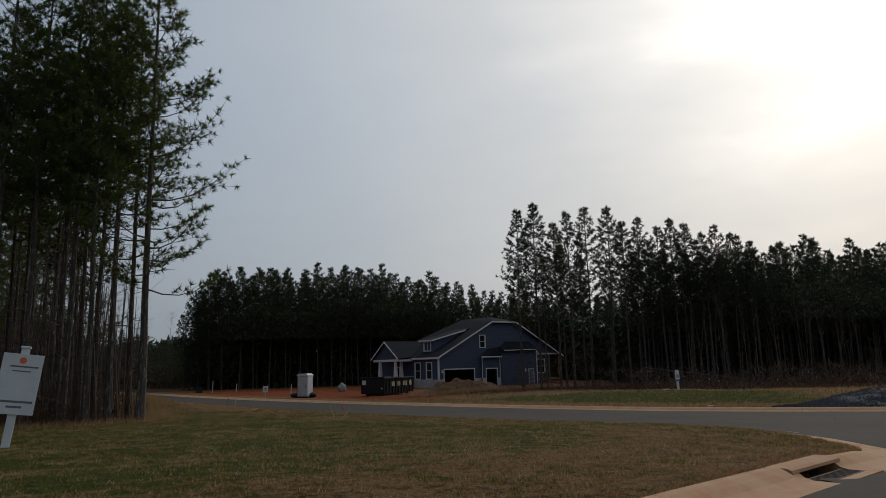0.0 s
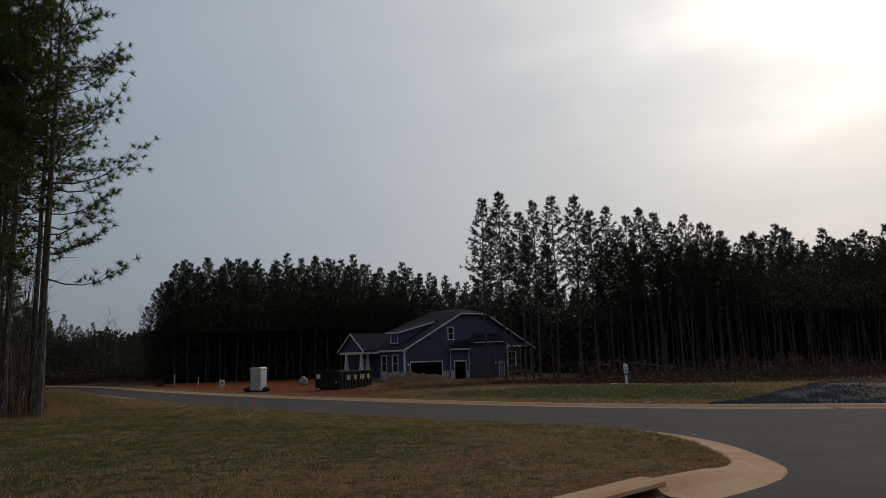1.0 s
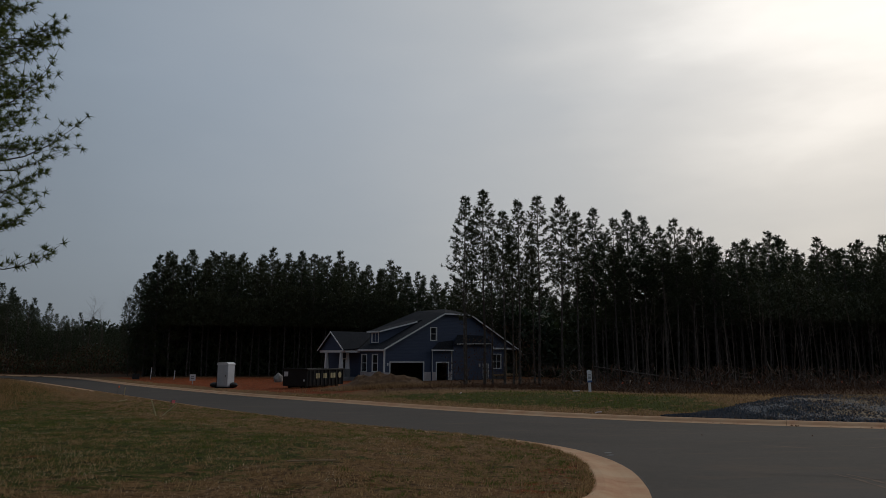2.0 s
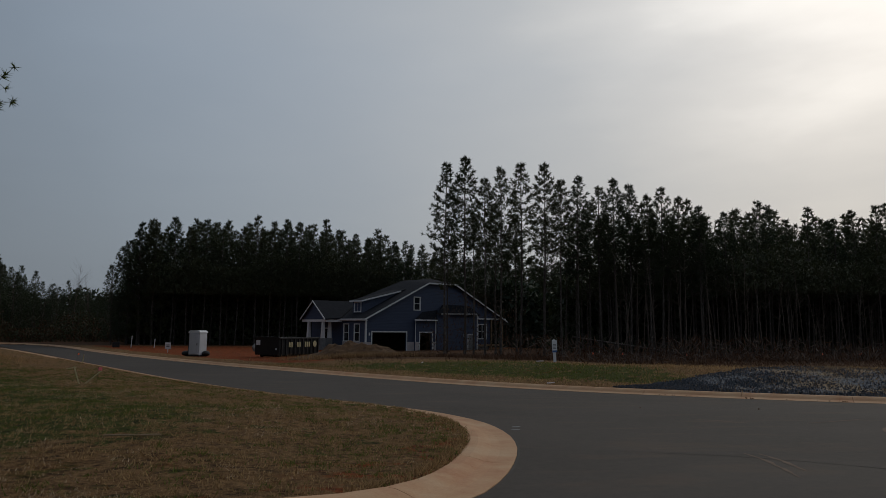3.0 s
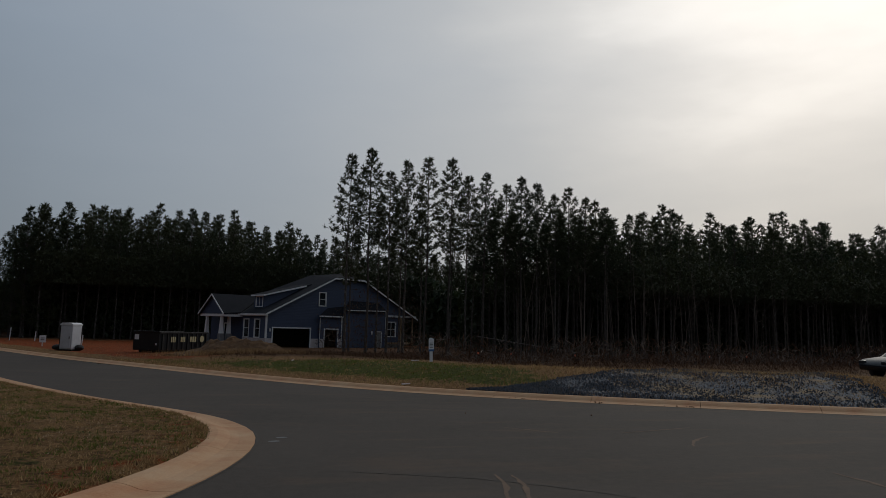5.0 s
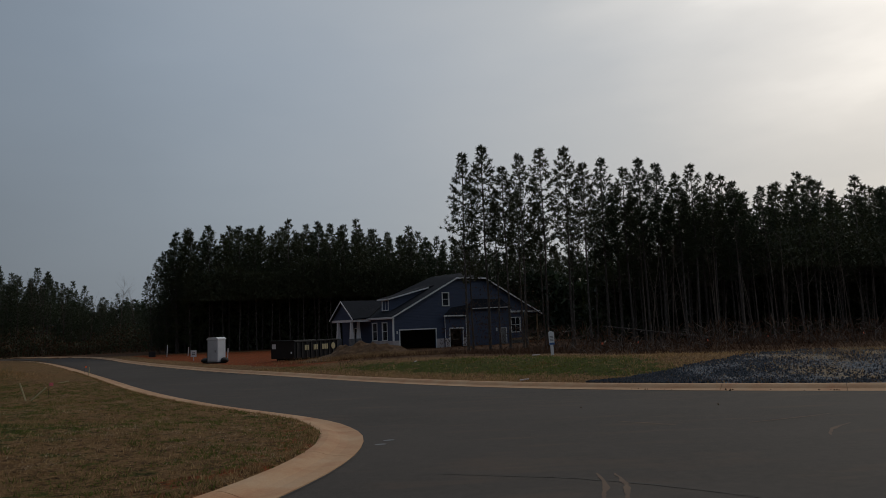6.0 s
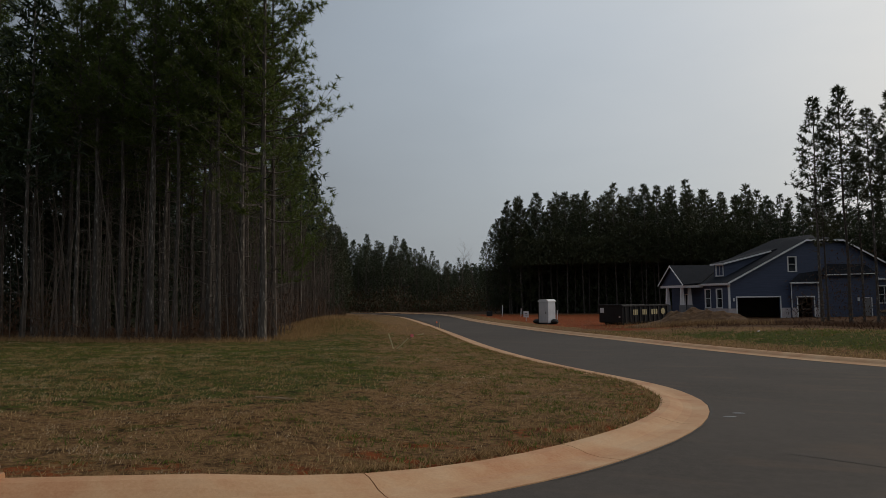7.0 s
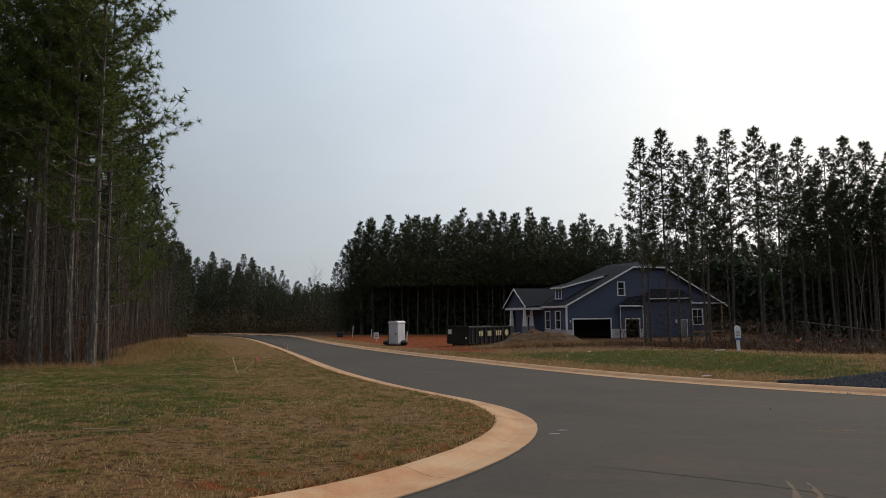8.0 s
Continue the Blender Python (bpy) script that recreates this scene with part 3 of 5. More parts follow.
bmesh.ops.recalc_face_normals(bm, faces=bm.faces)
for x0 in (-0.7925, 0.60):
    prism([(0.20, -0.1), (0.20, 0.006), (0.30, 0.03), (0.37, 0.083), (0.655, 0.083), (0.655, -0.1)], 0.1925, bm, Matrix.Translation((x0 + 0.1925, 0, 0)) @ Matrix.Rotation(radians(90), 4, 'Z'))
bmesh.ops.recalc_face_normals(bm, faces=bm.faces)
part("hood", bm, "concrete", inlet)
# throat and sump are coloured dark to stand for the cavity's shade
part("throat", box(-0.6, 0.6, 0.60, 0.64, -0.5, 0.082), "void", inlet, "concrete throat coloured dark for the shade inside the inlet")
bm = box(-0.79, 0.79, -0.18, -0.03, -0.1, 0.012, 0.004)
box(-0.79, -0.62, -0.03, 0.30, -0.1, 0.006, 0.004, bm)
box(0.62, 0.79, -0.03, 0.30, -0.1, 0.006, 0.004, bm)
part("apron", bm, "concrete", inlet)
bm = box(-0.62, 0.62, -0.03, 0.02, -0.08, 0.008, 0.004)
box(-0.62, 0.62, 0.26, 0.30, -0.08, 0.008, 0.004, bm)
for i in range(17):
    x = -0.6 + i * 0.075
    box(x - 0.012, x + 0.012, 0.02, 0.26, -0.06, 0.004, 0, bm)
part("grate", bm, "iron", inlet, "rusty iron grate")
part("sump", box(-0.6, 0.6, -0.02, 0.62, -0.52, -0.48), "void", inlet)

# ================= house =================
HZ = -1.66
house = thing("house", pose(12.98, 86.77, HZ, 0, 0, 31.3), "navy blue sided house under construction with white trim", "house")
SL, EAVE, XL, XR, CLIP, DEEP = 0.49, 3.95, -0.35, 23.25, 8.62, 12.6


def roof_z(x):
    return min(EAVE + SL * (x - XL), EAVE + SL * (XR - x), CLIP)


def wall_with_holes(x0, x1, y, thick, top, holes, base=0.0):
    """Upright strips in the xz plane; holes: (x0, x1, z0, z1)."""
    bm = bmesh.new()
    cuts = sorted({x0, x1, 9.03, 14.22, *[h[0] for h in holes], *[h[1] for h in holes]})
    cuts = [c for c in cuts if x0 <= c <= x1]
    m = Matrix.Translation((0, y, 0))
    for a, b in zip(cuts, cuts[1:]):
        zs = sorted([(h[2], h[3]) for h in holes if h[0] <= a + 1e-6 and h[1] >= b - 1e-6])
        z = base
        for lo, hi in zs:
            if lo > z + 0.01:
                prism([(a, z), (b, z), (b, lo), (a, lo)], thick, bm, m)
            z = hi
        prism([(a, z), (b, z), (b, top(b)), (a, top(a))], thick, bm, m)
    bmesh.ops.remove_doubles(bm, verts=bm.verts, dist=0.001)
    return bm


GAR, WIN = (0.92, 5.95, 0.0, 2.34), (7.12, 8.04, 5.16, 6.66)
part("side_wall", wall_with_holes(0, 17.7, 0, 0.15, lambda x: roof_z(x) - 0.2, [GAR, WIN, (7.9, 9.9, 0, 2.3)]), "siding", house, "navy lap siding")
part("rear_side_wall", wall_with_holes(17.7, 20.4, 0.15, 0.15, lambda x: 4.3, [(18.15, 19.65, 1.6, 3.4)], 0.75), "siding", house)
part("gable_end", prism([(17.7, roof_z(17.7) - 0.2), (17.7, 4.3), (22.9, 4.05), (22.9, roof_z(22.9) - 0.2)], 0.12), "siding", house)
M90 = Matrix.Rotation(radians(90), 4, 'Z')
FW = [(1.35, 2.40, 1.3, 3.25), (3.70, 4.75, 1.3, 3.25), (8.2, 9.2, 0.55, 2.7)]
bm = wall_with_holes(0.15, DEEP, 0, 0.15, lambda x: EAVE - 0.12, FW)
bmesh.ops.transform(bm, matrix=M90 @ Matrix.Translation((0, -0.15, 0)), verts=bm.verts)
part("front_wall", bm, "siding", house)
bm = box(0.15, 20.4, DEEP - 0.15, DEEP, 0, EAVE - 0.1)
box(20.25, 20.4, 0.31, DEEP - 0.15, 0, EAVE - 0.1, 0, bm)
part("far_walls", bm, "siding", house)
part("garage_partition", box(0.16, 17.6, 6.8, 6.95, 0, EAVE - 0.2), "dark", house, "bare stud partition")
part("slab", box(0.05, 20.3, 0.06, DEEP - 0.06, -0.5, -0.01), "block", house, "grey concrete slab")

# main roof: two slopes, clipped gable towards the drive, hipped far end
RZ = CLIP + 0.72
RX = (XR + XL) / 2
cx0, cx1 = XL + (CLIP - EAVE) / SL, XR - (CLIP - EAVE) / SL
ov, y1 = -0.35, DEEP + 0.35
ry0, ry1 = 2.3, DEEP - 4.2
kf = (CLIP - EAVE) / (RZ - EAVE)
hf = (XL + (RX - XL) * kf, y1 + (ry1 - y1) * kf, CLIP)
hr = (XR + (RX - XR) * kf, y1 + (ry1 - y1) * kf, CLIP)
part("front_roof", slab([(XL, ov, EAVE), (cx0, ov, CLIP), hf, (XL, y1, EAVE)], 0.16), "shingle", house, "charcoal shingle roof")
part("front_roof", slab([(cx0, ov, CLIP), (RX, ry0, RZ), (RX, ry1, RZ), hf], 0.16), "shingle", house)
part("rear_roof", slab([(XR, y1, EAVE), hr, (cx1, ov, CLIP), (XR, ov, EAVE)], 0.16), "shingle", house)
part("rear_roof", slab([hr, (RX, ry1, RZ), (RX, ry0, RZ), (cx1, ov, CLIP)], 0.16), "shingle", house)
part("clipped_roof", slab([(cx0, ov, CLIP), (cx1, ov, CLIP), (RX, ry0, RZ)], 0.16), "shingle", house)
part("hip_roof", slab([(XL, y1, EAVE), (RX, ry1, RZ), (XR, y1, EAVE)], 0.16), "shingle", house)


def rake(p, q, w=0.19, t=0.05):
    """A white trim board under the roof's edge."""
    (xa, ya, za), (xb, yb, zb) = p, q
    bm = bmesh.new()
    d = Vector((xb - xa, yb - ya, 0)).normalized()
    nrm = Vector((d.y, -d.x, 0)) * t
    vs = [Vector((xa, ya, za)), Vector((xb, yb, zb)), Vector((xb, yb, zb - w)), Vector((xa, ya, za - w))]
    a = [bm.verts.new(v) for v in vs]
    b = [bm.verts.new(v + nrm) for v in vs]
    bm.faces.new(a)
    bm.faces.new(list(reversed(b)))
    for i in range(4):
        bm.faces.new((a[i], b[i], b[(i + 1) % 4], a[(i + 1) % 4]))
    bmesh.ops.recalc_face_normals(bm, faces=bm.faces)
    return bm


o = ov - 0.003
for p, q in (((XL, o, EAVE - 0.02), (cx0, o, CLIP - 0.02)), ((cx0, o, CLIP - 0.02), (cx1, o, CLIP - 0.02)), ((cx1, o, CLIP - 0.02), (XR, o, EAVE - 0.02))):
    part("rake_board", rake(p, q), "white", house, "white rake board")
part("front_fascia", rake((XL - 0.003, 5.6, EAVE - 0.02), (XL - 0.003, ov, EAVE - 0.02)), "white", house, "white fascia")
part("eave_soffit", box(XL, 0.0, ov, DEEP, EAVE - 0.26, EAVE - 0.2), "white", house)
part("corner_board", box(-0.03, 0.14, -0.03, -0.002, 1.2, EAVE - 0.1), "white", house, "white corner board")
part("corner_board", box(-0.03, -0.002, -0.002, 0.16, 1.2, EAVE - 0.27), "white", house)
part("stone_band_wrap", box(-0.025, 0.77, -0.025, -0.003, 0.0, 1.19), "wrap", house, "bare house wrap below the siding")
part("stone_band_wrap", box(6.1, 7.19, -0.025, -0.003, 0.0, 1.19), "wrap", house)
part("front_wrap", box(-0.025, -0.003, 0.0, 5.0, 0.0, 1.19), "wrap", house, "bare house wrap below the siding")
part("garage_trim", box(GAR[0] - 0.14, GAR[1] + 0.14, -0.03, 0.02, GAR[3], GAR[3] + 0.14), "white", house, "white garage door trim")
for x in (GAR[0] - 0.14, GAR[1]):
    part("garage_trim", box(x, x + 0.14, -0.03, 0.02, 0.0, GAR[3]), "white", house)
part("wall_lamp", box(0.42, 0.56, -0.12, -0.004, 1.95, 2.3, 0.02), "white", house, "small white wall lamp")


def window(parent, m, w, h, pairs=1, mid=True):
    """A white framed window, its lower left outer corner at the pose m, looking along -y."""
    win = new("window")
    win.parent = parent
    win.matrix_basis = m
    t = 0.11
    bm = box(-t, w + t, -0.04, 0.05, h, h + t)
    box(-t, w + t, -0.06, 0.05, -t, 0, 0, bm)
    box(-t, 0, -0.04, 0.05, 0, h, 0, bm)
    box(w, w + t, -0.04, 0.05, 0, h, 0, bm)
    part("window_frame", bm, "white", win)
    for i in range(pairs + 1):
        x = w * i / pairs
        x0 = min(max(x - 0.03, 0.001), w - 0.061)
        part("sash_bar", box(x0, x0 + 0.06, 0.0, 0.04, 0.001, h - 0.001), "white", win)
    if mid:
        part("meeting_rail", box(0.062, w - 0.062, 0.005, 0.035, h * 0.5 - 0.03, h * 0.5 + 0.03), "white", win)
    for i in range(pairs):
        part("pane", box(w * i / pairs + 0.02, w * (i + 1) / pairs - 0.02, 0.045, 0.055, 0.02, h - 0.02), "glass", win)
    return win


window(house, Matrix.Translation((WIN[0], 0.0, WIN[2])), WIN[1] - WIN[0], WIN[3] - WIN[2])
R_FRONT = Matrix.Rotation(radians(-90), 4, 'Z')
for a, b, lo, hi in FW[:2]:
    window(house, Matrix.Translation((0, b, lo)) @ R_FRONT, b - a, hi - lo)
window(house, Matrix.Translation((18.15, 0.15, 1.6)), 1.5, 1.8, 2)

# projecting bay with the small garage door, and the wider bay beside it
BAY, WIDE = -0.2, -0.4
bm = wall_with_holes(7.2, 10.55, BAY, 0.12, lambda x: 3.85, [(7.95, 9.85, 0, 2.3)])
box(7.2, 7.32, BAY + 0.12, -0.002, 0, 3.85, 0, bm)
part("bay_wall", bm, "siding", house)
bm = wall_with_holes(10.55, 17.5, WIDE, 0.12, lambda x: 4.65, [(15.85, 16.7, 0, 2.1)])
box(10.55, 10.67, WIDE + 0.12, -0.002, 0, 4.65, 0, bm)
box(17.38, 17.5, WIDE + 0.12, -0.002, 0, 4.65, 0, bm)
part("bay_wall", bm, "siding", house)
part("bay_roof", slab([(6.85, BAY - 0.3, 3.95), (10.5, BAY - 0.3, 3.95), (10.9, -0.002, 5.2), (8.4, -0.002, 4.9)], 0.12), "shingle", house)
part("bay_roof", slab([(10.35, WIDE - 0.3, 4.72), (17.6, WIDE - 0.3, 4.72), (16.4, -0.002, 5.9), (11.6, -0.002, 5.9)], 0.12), "shingle", house)
part("bay_fascia", rake((6.85, BAY - 0.303, 3.95), (10.5, BAY - 0.303, 3.95), 0.16), "white", house)
part("bay_fascia", rake((10.9, WIDE - 0.303, 4.74), (17.0, WIDE - 0.303, 4.86), 0.10), "white", house)
part("bay_fascia", rake((17.0, WIDE - 0.304, 4.86), (17.62, WIDE - 0.304, 4.2), 0.10), "white", house)
part("bay_corner_board", box(10.38, 10.55, BAY - 0.03, BAY - 0.002, 0, 3.8), "white", house)
part("bay_corner_board", box(7.17, 7.26, BAY - 0.03, BAY - 0.002, 1.2, 3.8), "white", house)
part("bay_corner_board", box(17.38, 17.52, WIDE - 0.03, WIDE - 0.002, 0, 4.6), "white", house)
part("door_trim", box(7.8, 10.0, BAY - 0.04, BAY - 0.003, 2.3, 2.44), "white", house)
part("door_trim", box(9.86, 9.98, BAY - 0.04, BAY - 0.003, 0, 2.3), "white", house)
part("door_trim", box(7.82, 7.94, BAY - 0.04, BAY - 0.003, 0, 2.3), "white", house)
part("bay_wrap", box(9.99, 10.37, BAY - 0.025, BAY - 0.003, 0, 1.19), "wrap", house)
part("bay_wrap", box(7.2, 7.81, BAY - 0.025, BAY - 0.003, 0, 1.19), "wrap", house)
part("side_door", box(15.87, 16.68, WIDE + 0.03, WIDE + 0.08, 0.02, 2.08), "block", house, "pale grey side door")
bm = box(15.73, 15.85, WIDE - 0.03, WIDE - 0.002, 0, 2.2)
box(16.7, 16.82, WIDE - 0.03, WIDE - 0.002, 0, 2.2, 0, bm)
box(15.85, 16.7, WIDE - 0.03, WIDE - 0.002, 2.1, 2.2, 0, bm)
part("side_door_trim", bm, "white", house)
part("wall_lamp", box(15.0, 15.2, WIDE - 0.12, WIDE - 0.004, 1.8, 2.2, 0.02), "white", house)

# rear porch
for x, y in ((20.48, 0.0), (22.6, 0.0), (22.6, 5.0), (22.6, 10.0)):
    part("porch_post", box(x - 0.075, x + 0.075, y - 0.075, y + 0.075, -0.2, 4.1), "lumber", house, "raw timber porch post")
part("porch_beam", box(17.72, 23.2, -0.08, 0.08, 4.1, 4.32), "white", house)
part("porch_deck", box(20.41, 23.0, 0.15, 10.5, 0.6, 0.78), "lumber", house, "raw timber deck")
part("deck_rim", box(17.72, 23.0, 0.10, 0.146, 0.55, 0.80), "lumber", house)
part("foundation", box(17.6, 20.4, 0.32, DEEP - 0.2, -0.3, 0.75), "block", house)

# front porch: gable roof on tapered columns over block piers
PX, PW0, PW1 = -2.2, 5.15, 11.1
pa = (PW0 + PW1) / 2
PZ = 6.2
meet = XL + (PZ - EAVE) / SL
bm = slab([(PX - 0.3, PW0 - 0.1, EAVE - 0.05), (XL + 0.05, PW0 - 0.1, EAVE + 0.12), (meet, pa, PZ + 0.03), (PX - 0.3, pa, PZ)], 0.14)
part("porch_roof", bm, "shingle", house)
bm = slab([(PX - 0.3, pa, PZ), (meet, pa, PZ + 0.03), (XL + 0.05, PW1 + 0.1, EAVE + 0.12), (PX - 0.3, PW1 + 0.1, EAVE - 0.05)], 0.14)
part("porch_roof", bm, "shingle", house)
bm = prism([(PW0 + 0.15, EAVE - 0.12), (PW1 - 0.15, EAVE - 0.12), (pa, PZ - 0.2)], 0.12)
bmesh.ops.transform(bm, matrix=Matrix.Translation((PX + 0.12, 0, 0)) @ M90, verts=bm.verts)
part("porch_gable", bm, "siding", house)
for ya, yb in ((PW0 - 0.1, pa), (pa, PW1 + 0.1)):
    za, zb = (EAVE - 0.06, PZ - 0.01) if ya < pa else (PZ - 0.01, EAVE - 0.06)
    part("porch_rake", rake((PX - 0.303, yb, zb), (PX - 0.303, ya, za)), "white", house)
part("porch_beam", box(PX - 0.05, PX + 0.2, PW0, PW1, EAVE - 0.42, EAVE - 0.13), "white", house)
part("porch_beam", box(PX + 0.21, -0.03, PW0, PW0 + 0.2, EAVE - 0.42, EAVE - 0.13), "white", house)
part("porch_floor", box(PX - 0.2, -0.03, PW0 - 0.2, PW1 + 0.1, -0.3, 0.55), "block", house)
for cx_, y in ((PX + 1.15, PW0 + 1.2), (PX + 0.1, 6.15), (PX + 0.1, 9.6)):
    col = new("porch_column")
    col.parent = house
    col.matrix_basis = Matrix.Translation((cx_, y, 0.55))
    bm = bmesh.new()
    a, b = 0.21, 0.13
    lo = [bm.verts.new((sx * a, sy * a, 1.0)) for sx, sy in ((-1, -1), (1, -1), (1, 1), (-1, 1))]
    hi = [bm.verts.new((sx * b, sy * b, 2.96)) for sx, sy in ((-1, -1), (1, -1), (1, 1), (-1, 1))]
    bm.faces.new(lo[::-1])
    bm.faces.new(hi)
    for i in range(4):
        bm.faces.new((lo[i], lo[(i + 1) % 4], hi[(i + 1) % 4], hi[i]))
    part("shaft", bm, "white", col, "white tapered column")
    part("pier", box(-0.28, 0.28, -0.28, 0.28, 0, 1.0, 0.02), "block", col, "grey block pier")
part("front_door", box(0.02, 0.08, 8.22, 9.18, 0.56, 2.68), "glass", house)
bm = box(-0.03, 0.1, 8.05, 8.19, 0.55, 2.8)
box(-0.03, 0.1, 9.21, 9.35, 0.55, 2.8, 0, bm)
box(-0.03, 0.1, 8.19, 9.21, 2.7, 2.82, 0, bm)
part("front_door_trim", bm, "white", house)

# shed dormer on the front slope
dx0, dy0, dy1 = 1.2, 2.6, 4.75
dz0 = EAVE + SL * (dx0 - XL)
part("dormer_cheek", prism([(dx0, dz0 - 0.1), (dx0, 6.15), (6.2, 7.4), (6.6, EAVE + SL * (6.6 - XL) - 0.05)], dy1 - dy0, None, Matrix.Translation((0, dy0, 0))), "siding", house)
part("dormer_roof", slab([(dx0 - 0.3, dy0 - 0.3, 6.20), (7.5, dy0 - 0.3, 7.79), (7.5, dy1 + 0.3, 7.79), (dx0 - 0.3, dy1 + 0.3, 6.20)], 0.12), "shingle", house)
part("dormer_trim", rake((dx0 - 0.3, dy0 - 0.303, 6.18), (6.75, dy0 - 0.303, 7.58), 0.18), "white", house)
part("dormer_trim", rake((dx0 - 0.303, dy1 + 0.3, 6.18), (dx0 - 0.303, dy0 - 0.3, 6.18), 0.18), "white", house)
window(house, Matrix.Translation((dx0 - 0.01, 4.3, 4.84)) @ R_FRONT, 1.35, 1.08, 2, False)

# ================= pines =================
rng = np.random.default_rng(7)


def tube(points, radii, sides):
    """A tapered tube as triangles (n, 3, 3)."""
    p = np.asarray(points, float)
    d = np.gradient(p, axis=0)
    d /= np.linalg.norm(d, axis=1)[:, None] + 1e-9
    ref = np.where(np.abs(d[:, 2:3]) > 0.9, np.array([[1.0, 0, 0]]), np.array([[0, 0, 1.0]]))
    a = np.cross(d, ref)
    a /= np.linalg.norm(a, axis=1)[:, None] + 1e-9
    b = np.cross(d, a)
    ang = np.linspace(0, 2 * np.pi, sides, endpoint=False)
    ring = p[:, None] + np.asarray(radii)[:, None, None] * (np.cos(ang)[None, :, None] * a[:, None] + np.sin(ang)[None, :, None] * b[:, None])
    r0, r1 = ring[:-1], ring[1:]
    s0, s1 = np.roll(r0, -1, 1), np.roll(r1, -1, 1)
    return np.concatenate([np.stack([r0, s0, s1], -2).reshape(-1, 3, 3), np.stack([r0, s1, r1], -2).reshape(-1, 3, 3)])


def tufts(base, way, count, length, width, spread):
    """Needle pom-poms: count thin triangles bursting from each base point."""
    n = len(base)
    w = np.repeat(way, count, 0) + rng.normal(0, spread, (n * count, 3))
    w /= np.linalg.norm(w, axis=1)[:, None] + 1e-9
    b = np.repeat(base, count, 0)
    side = np.cross(w, rng.normal(0, 1, (n * count, 3)))
    side /= np.linalg.norm(side, axis=1)[:, None] + 1e-9
    ln = length * rng.uniform(0.6, 1.15, (n * count, 1))
    return np.stack([b - side * width * 0.4, b + side * width * 0.4, b + w * ln], 1)


def pine_meshes(height, bare, reach, limbs, needles, length, width, subs, radius, stubs, mat, fine=True, point=0.9, rise=0.9):
    """Trunk and crown of one pine: a clear stem, limbs in whorls that turn up at the tips, needle pom-poms along their outer parts."""
    lean = rng.normal(0, 0.012, 2)
    hs = np.linspace(0, 1, 9)
    sway = np.cumsum(rng.normal(0, 0.04, (9, 2)), 0)
    sway[0] = 0
    stem = np.stack([lean[0] * hs * height + sway[:, 0], lean[1] * hs * height + sway[:, 1], hs * height], 1)
    rad = radius * (1 - 0.92 * hs) ** 0.85 + 0.012
    rad[0] *= 1.25
    wood = [tube(stem, rad, 7 if fine else 5)]

    def on_stem(z):
        return np.array([np.interp(z, stem[:, 2], stem[:, 0]), np.interp(z, stem[:, 2], stem[:, 1]), z])
    for i in range(stubs):
        z = rng.uniform(0.06, bare + 0.06) * height
        az = rng.uniform(0, 6.283)
        ln = rng.uniform(0.3, 1.9)
        p = on_stem(z)
        q = np.array([math.cos(az), math.sin(az), rng.uniform(-0.35, 0.45)]) * ln
        wood.append(tube([p, p + q * 0.5 + (0, 0, 0.05), p + q], [0.024, 0.015, 0.006], 3))
    twigs, bases, ways = [], [], []
    whorls = max(6, limbs // 4)
    for i in range(limbs):
        f = (i // 4 + 0.5 + rng.normal(0, 0.22)) / whorls
        f = min(max(f, 0.0), 0.985)
        z = (bare + (1 - bare) * f) * height * 0.985
        az = i * 1.5708 + (i // 4) * 0.9 + rng.normal(0, 0.35)
        # widest low in the crown, narrowing to a pointed leader
        shape = min(1.0, 0.55 + 2.2 * f) * (1 - f) ** point
        ln = reach * shape * rng.uniform(0.55, 1.2) + 0.25
        lift = 0.08 + rise * f + rng.normal(0, 0.1)
        p = on_stem(z)
        out = np.array([math.cos(az), math.sin(az), 0])
        ts = np.linspace(0, 1, 5 if fine else 3)
        line = p + ts[:, None] * ln * out + np.stack([0 * ts, 0 * ts, ln * (lift * ts + 0.28 * ts ** 2 - 0.10 * np.sin(ts * 3))], 1)
        twigs.append(tube(line, np.interp(ts, [0, 1], [0.012 + 0.011 * ln, 0.006]), 3))
        for tt in (0.62, 0.82, 1.0) if ln > 0.9 else (0.7, 1.0):
            bases.append(np.array([np.interp(tt, ts, line[:, j]) for j in range(3)]))
            ways.append(out * 0.6 + (0, 0, 0.5))
        for k in range(subs if ln > 0.7 else subs // 2):
            tt = 0.35 + 0.6 * (k + rng.uniform(0, 1)) / subs
            s = np.array([np.interp(tt, ts, line[:, j]) for j in range(3)])
            turn = (-1) ** k * rng.uniform(0.45, 1.0)
            o2 = np.array([math.cos(az + turn), math.sin(az + turn), rng.uniform(0.15, 0.8)])
            e = s + o2 * (ln * rng.uniform(0.16, 0.36) + 0.08)
            if fine:
                twigs.append(tube([s, e], [0.011, 0.005], 3))
            bases.append(e)
            ways.append(o2)
            if fine and ln > 1.5:
                bases.append(s + (e - s) * 0.5)
                ways.append(o2)
    top = on_stem(height * 0.995)
    for k in range(6):
        bases.append(top - (0, 0, 0.24 * k))
        ways.append(np.array([0, 0, 1.0]))
    bases, ways = np.array(bases), np.array(ways)
    ways /= np.linalg.norm(ways, axis=1)[:, None] + 1e-9
    leaf = tufts(bases, ways * 0.55, needles, length, width, 0.6)
    return np.concatenate(wood), leaf, np.concatenate(twigs), mat


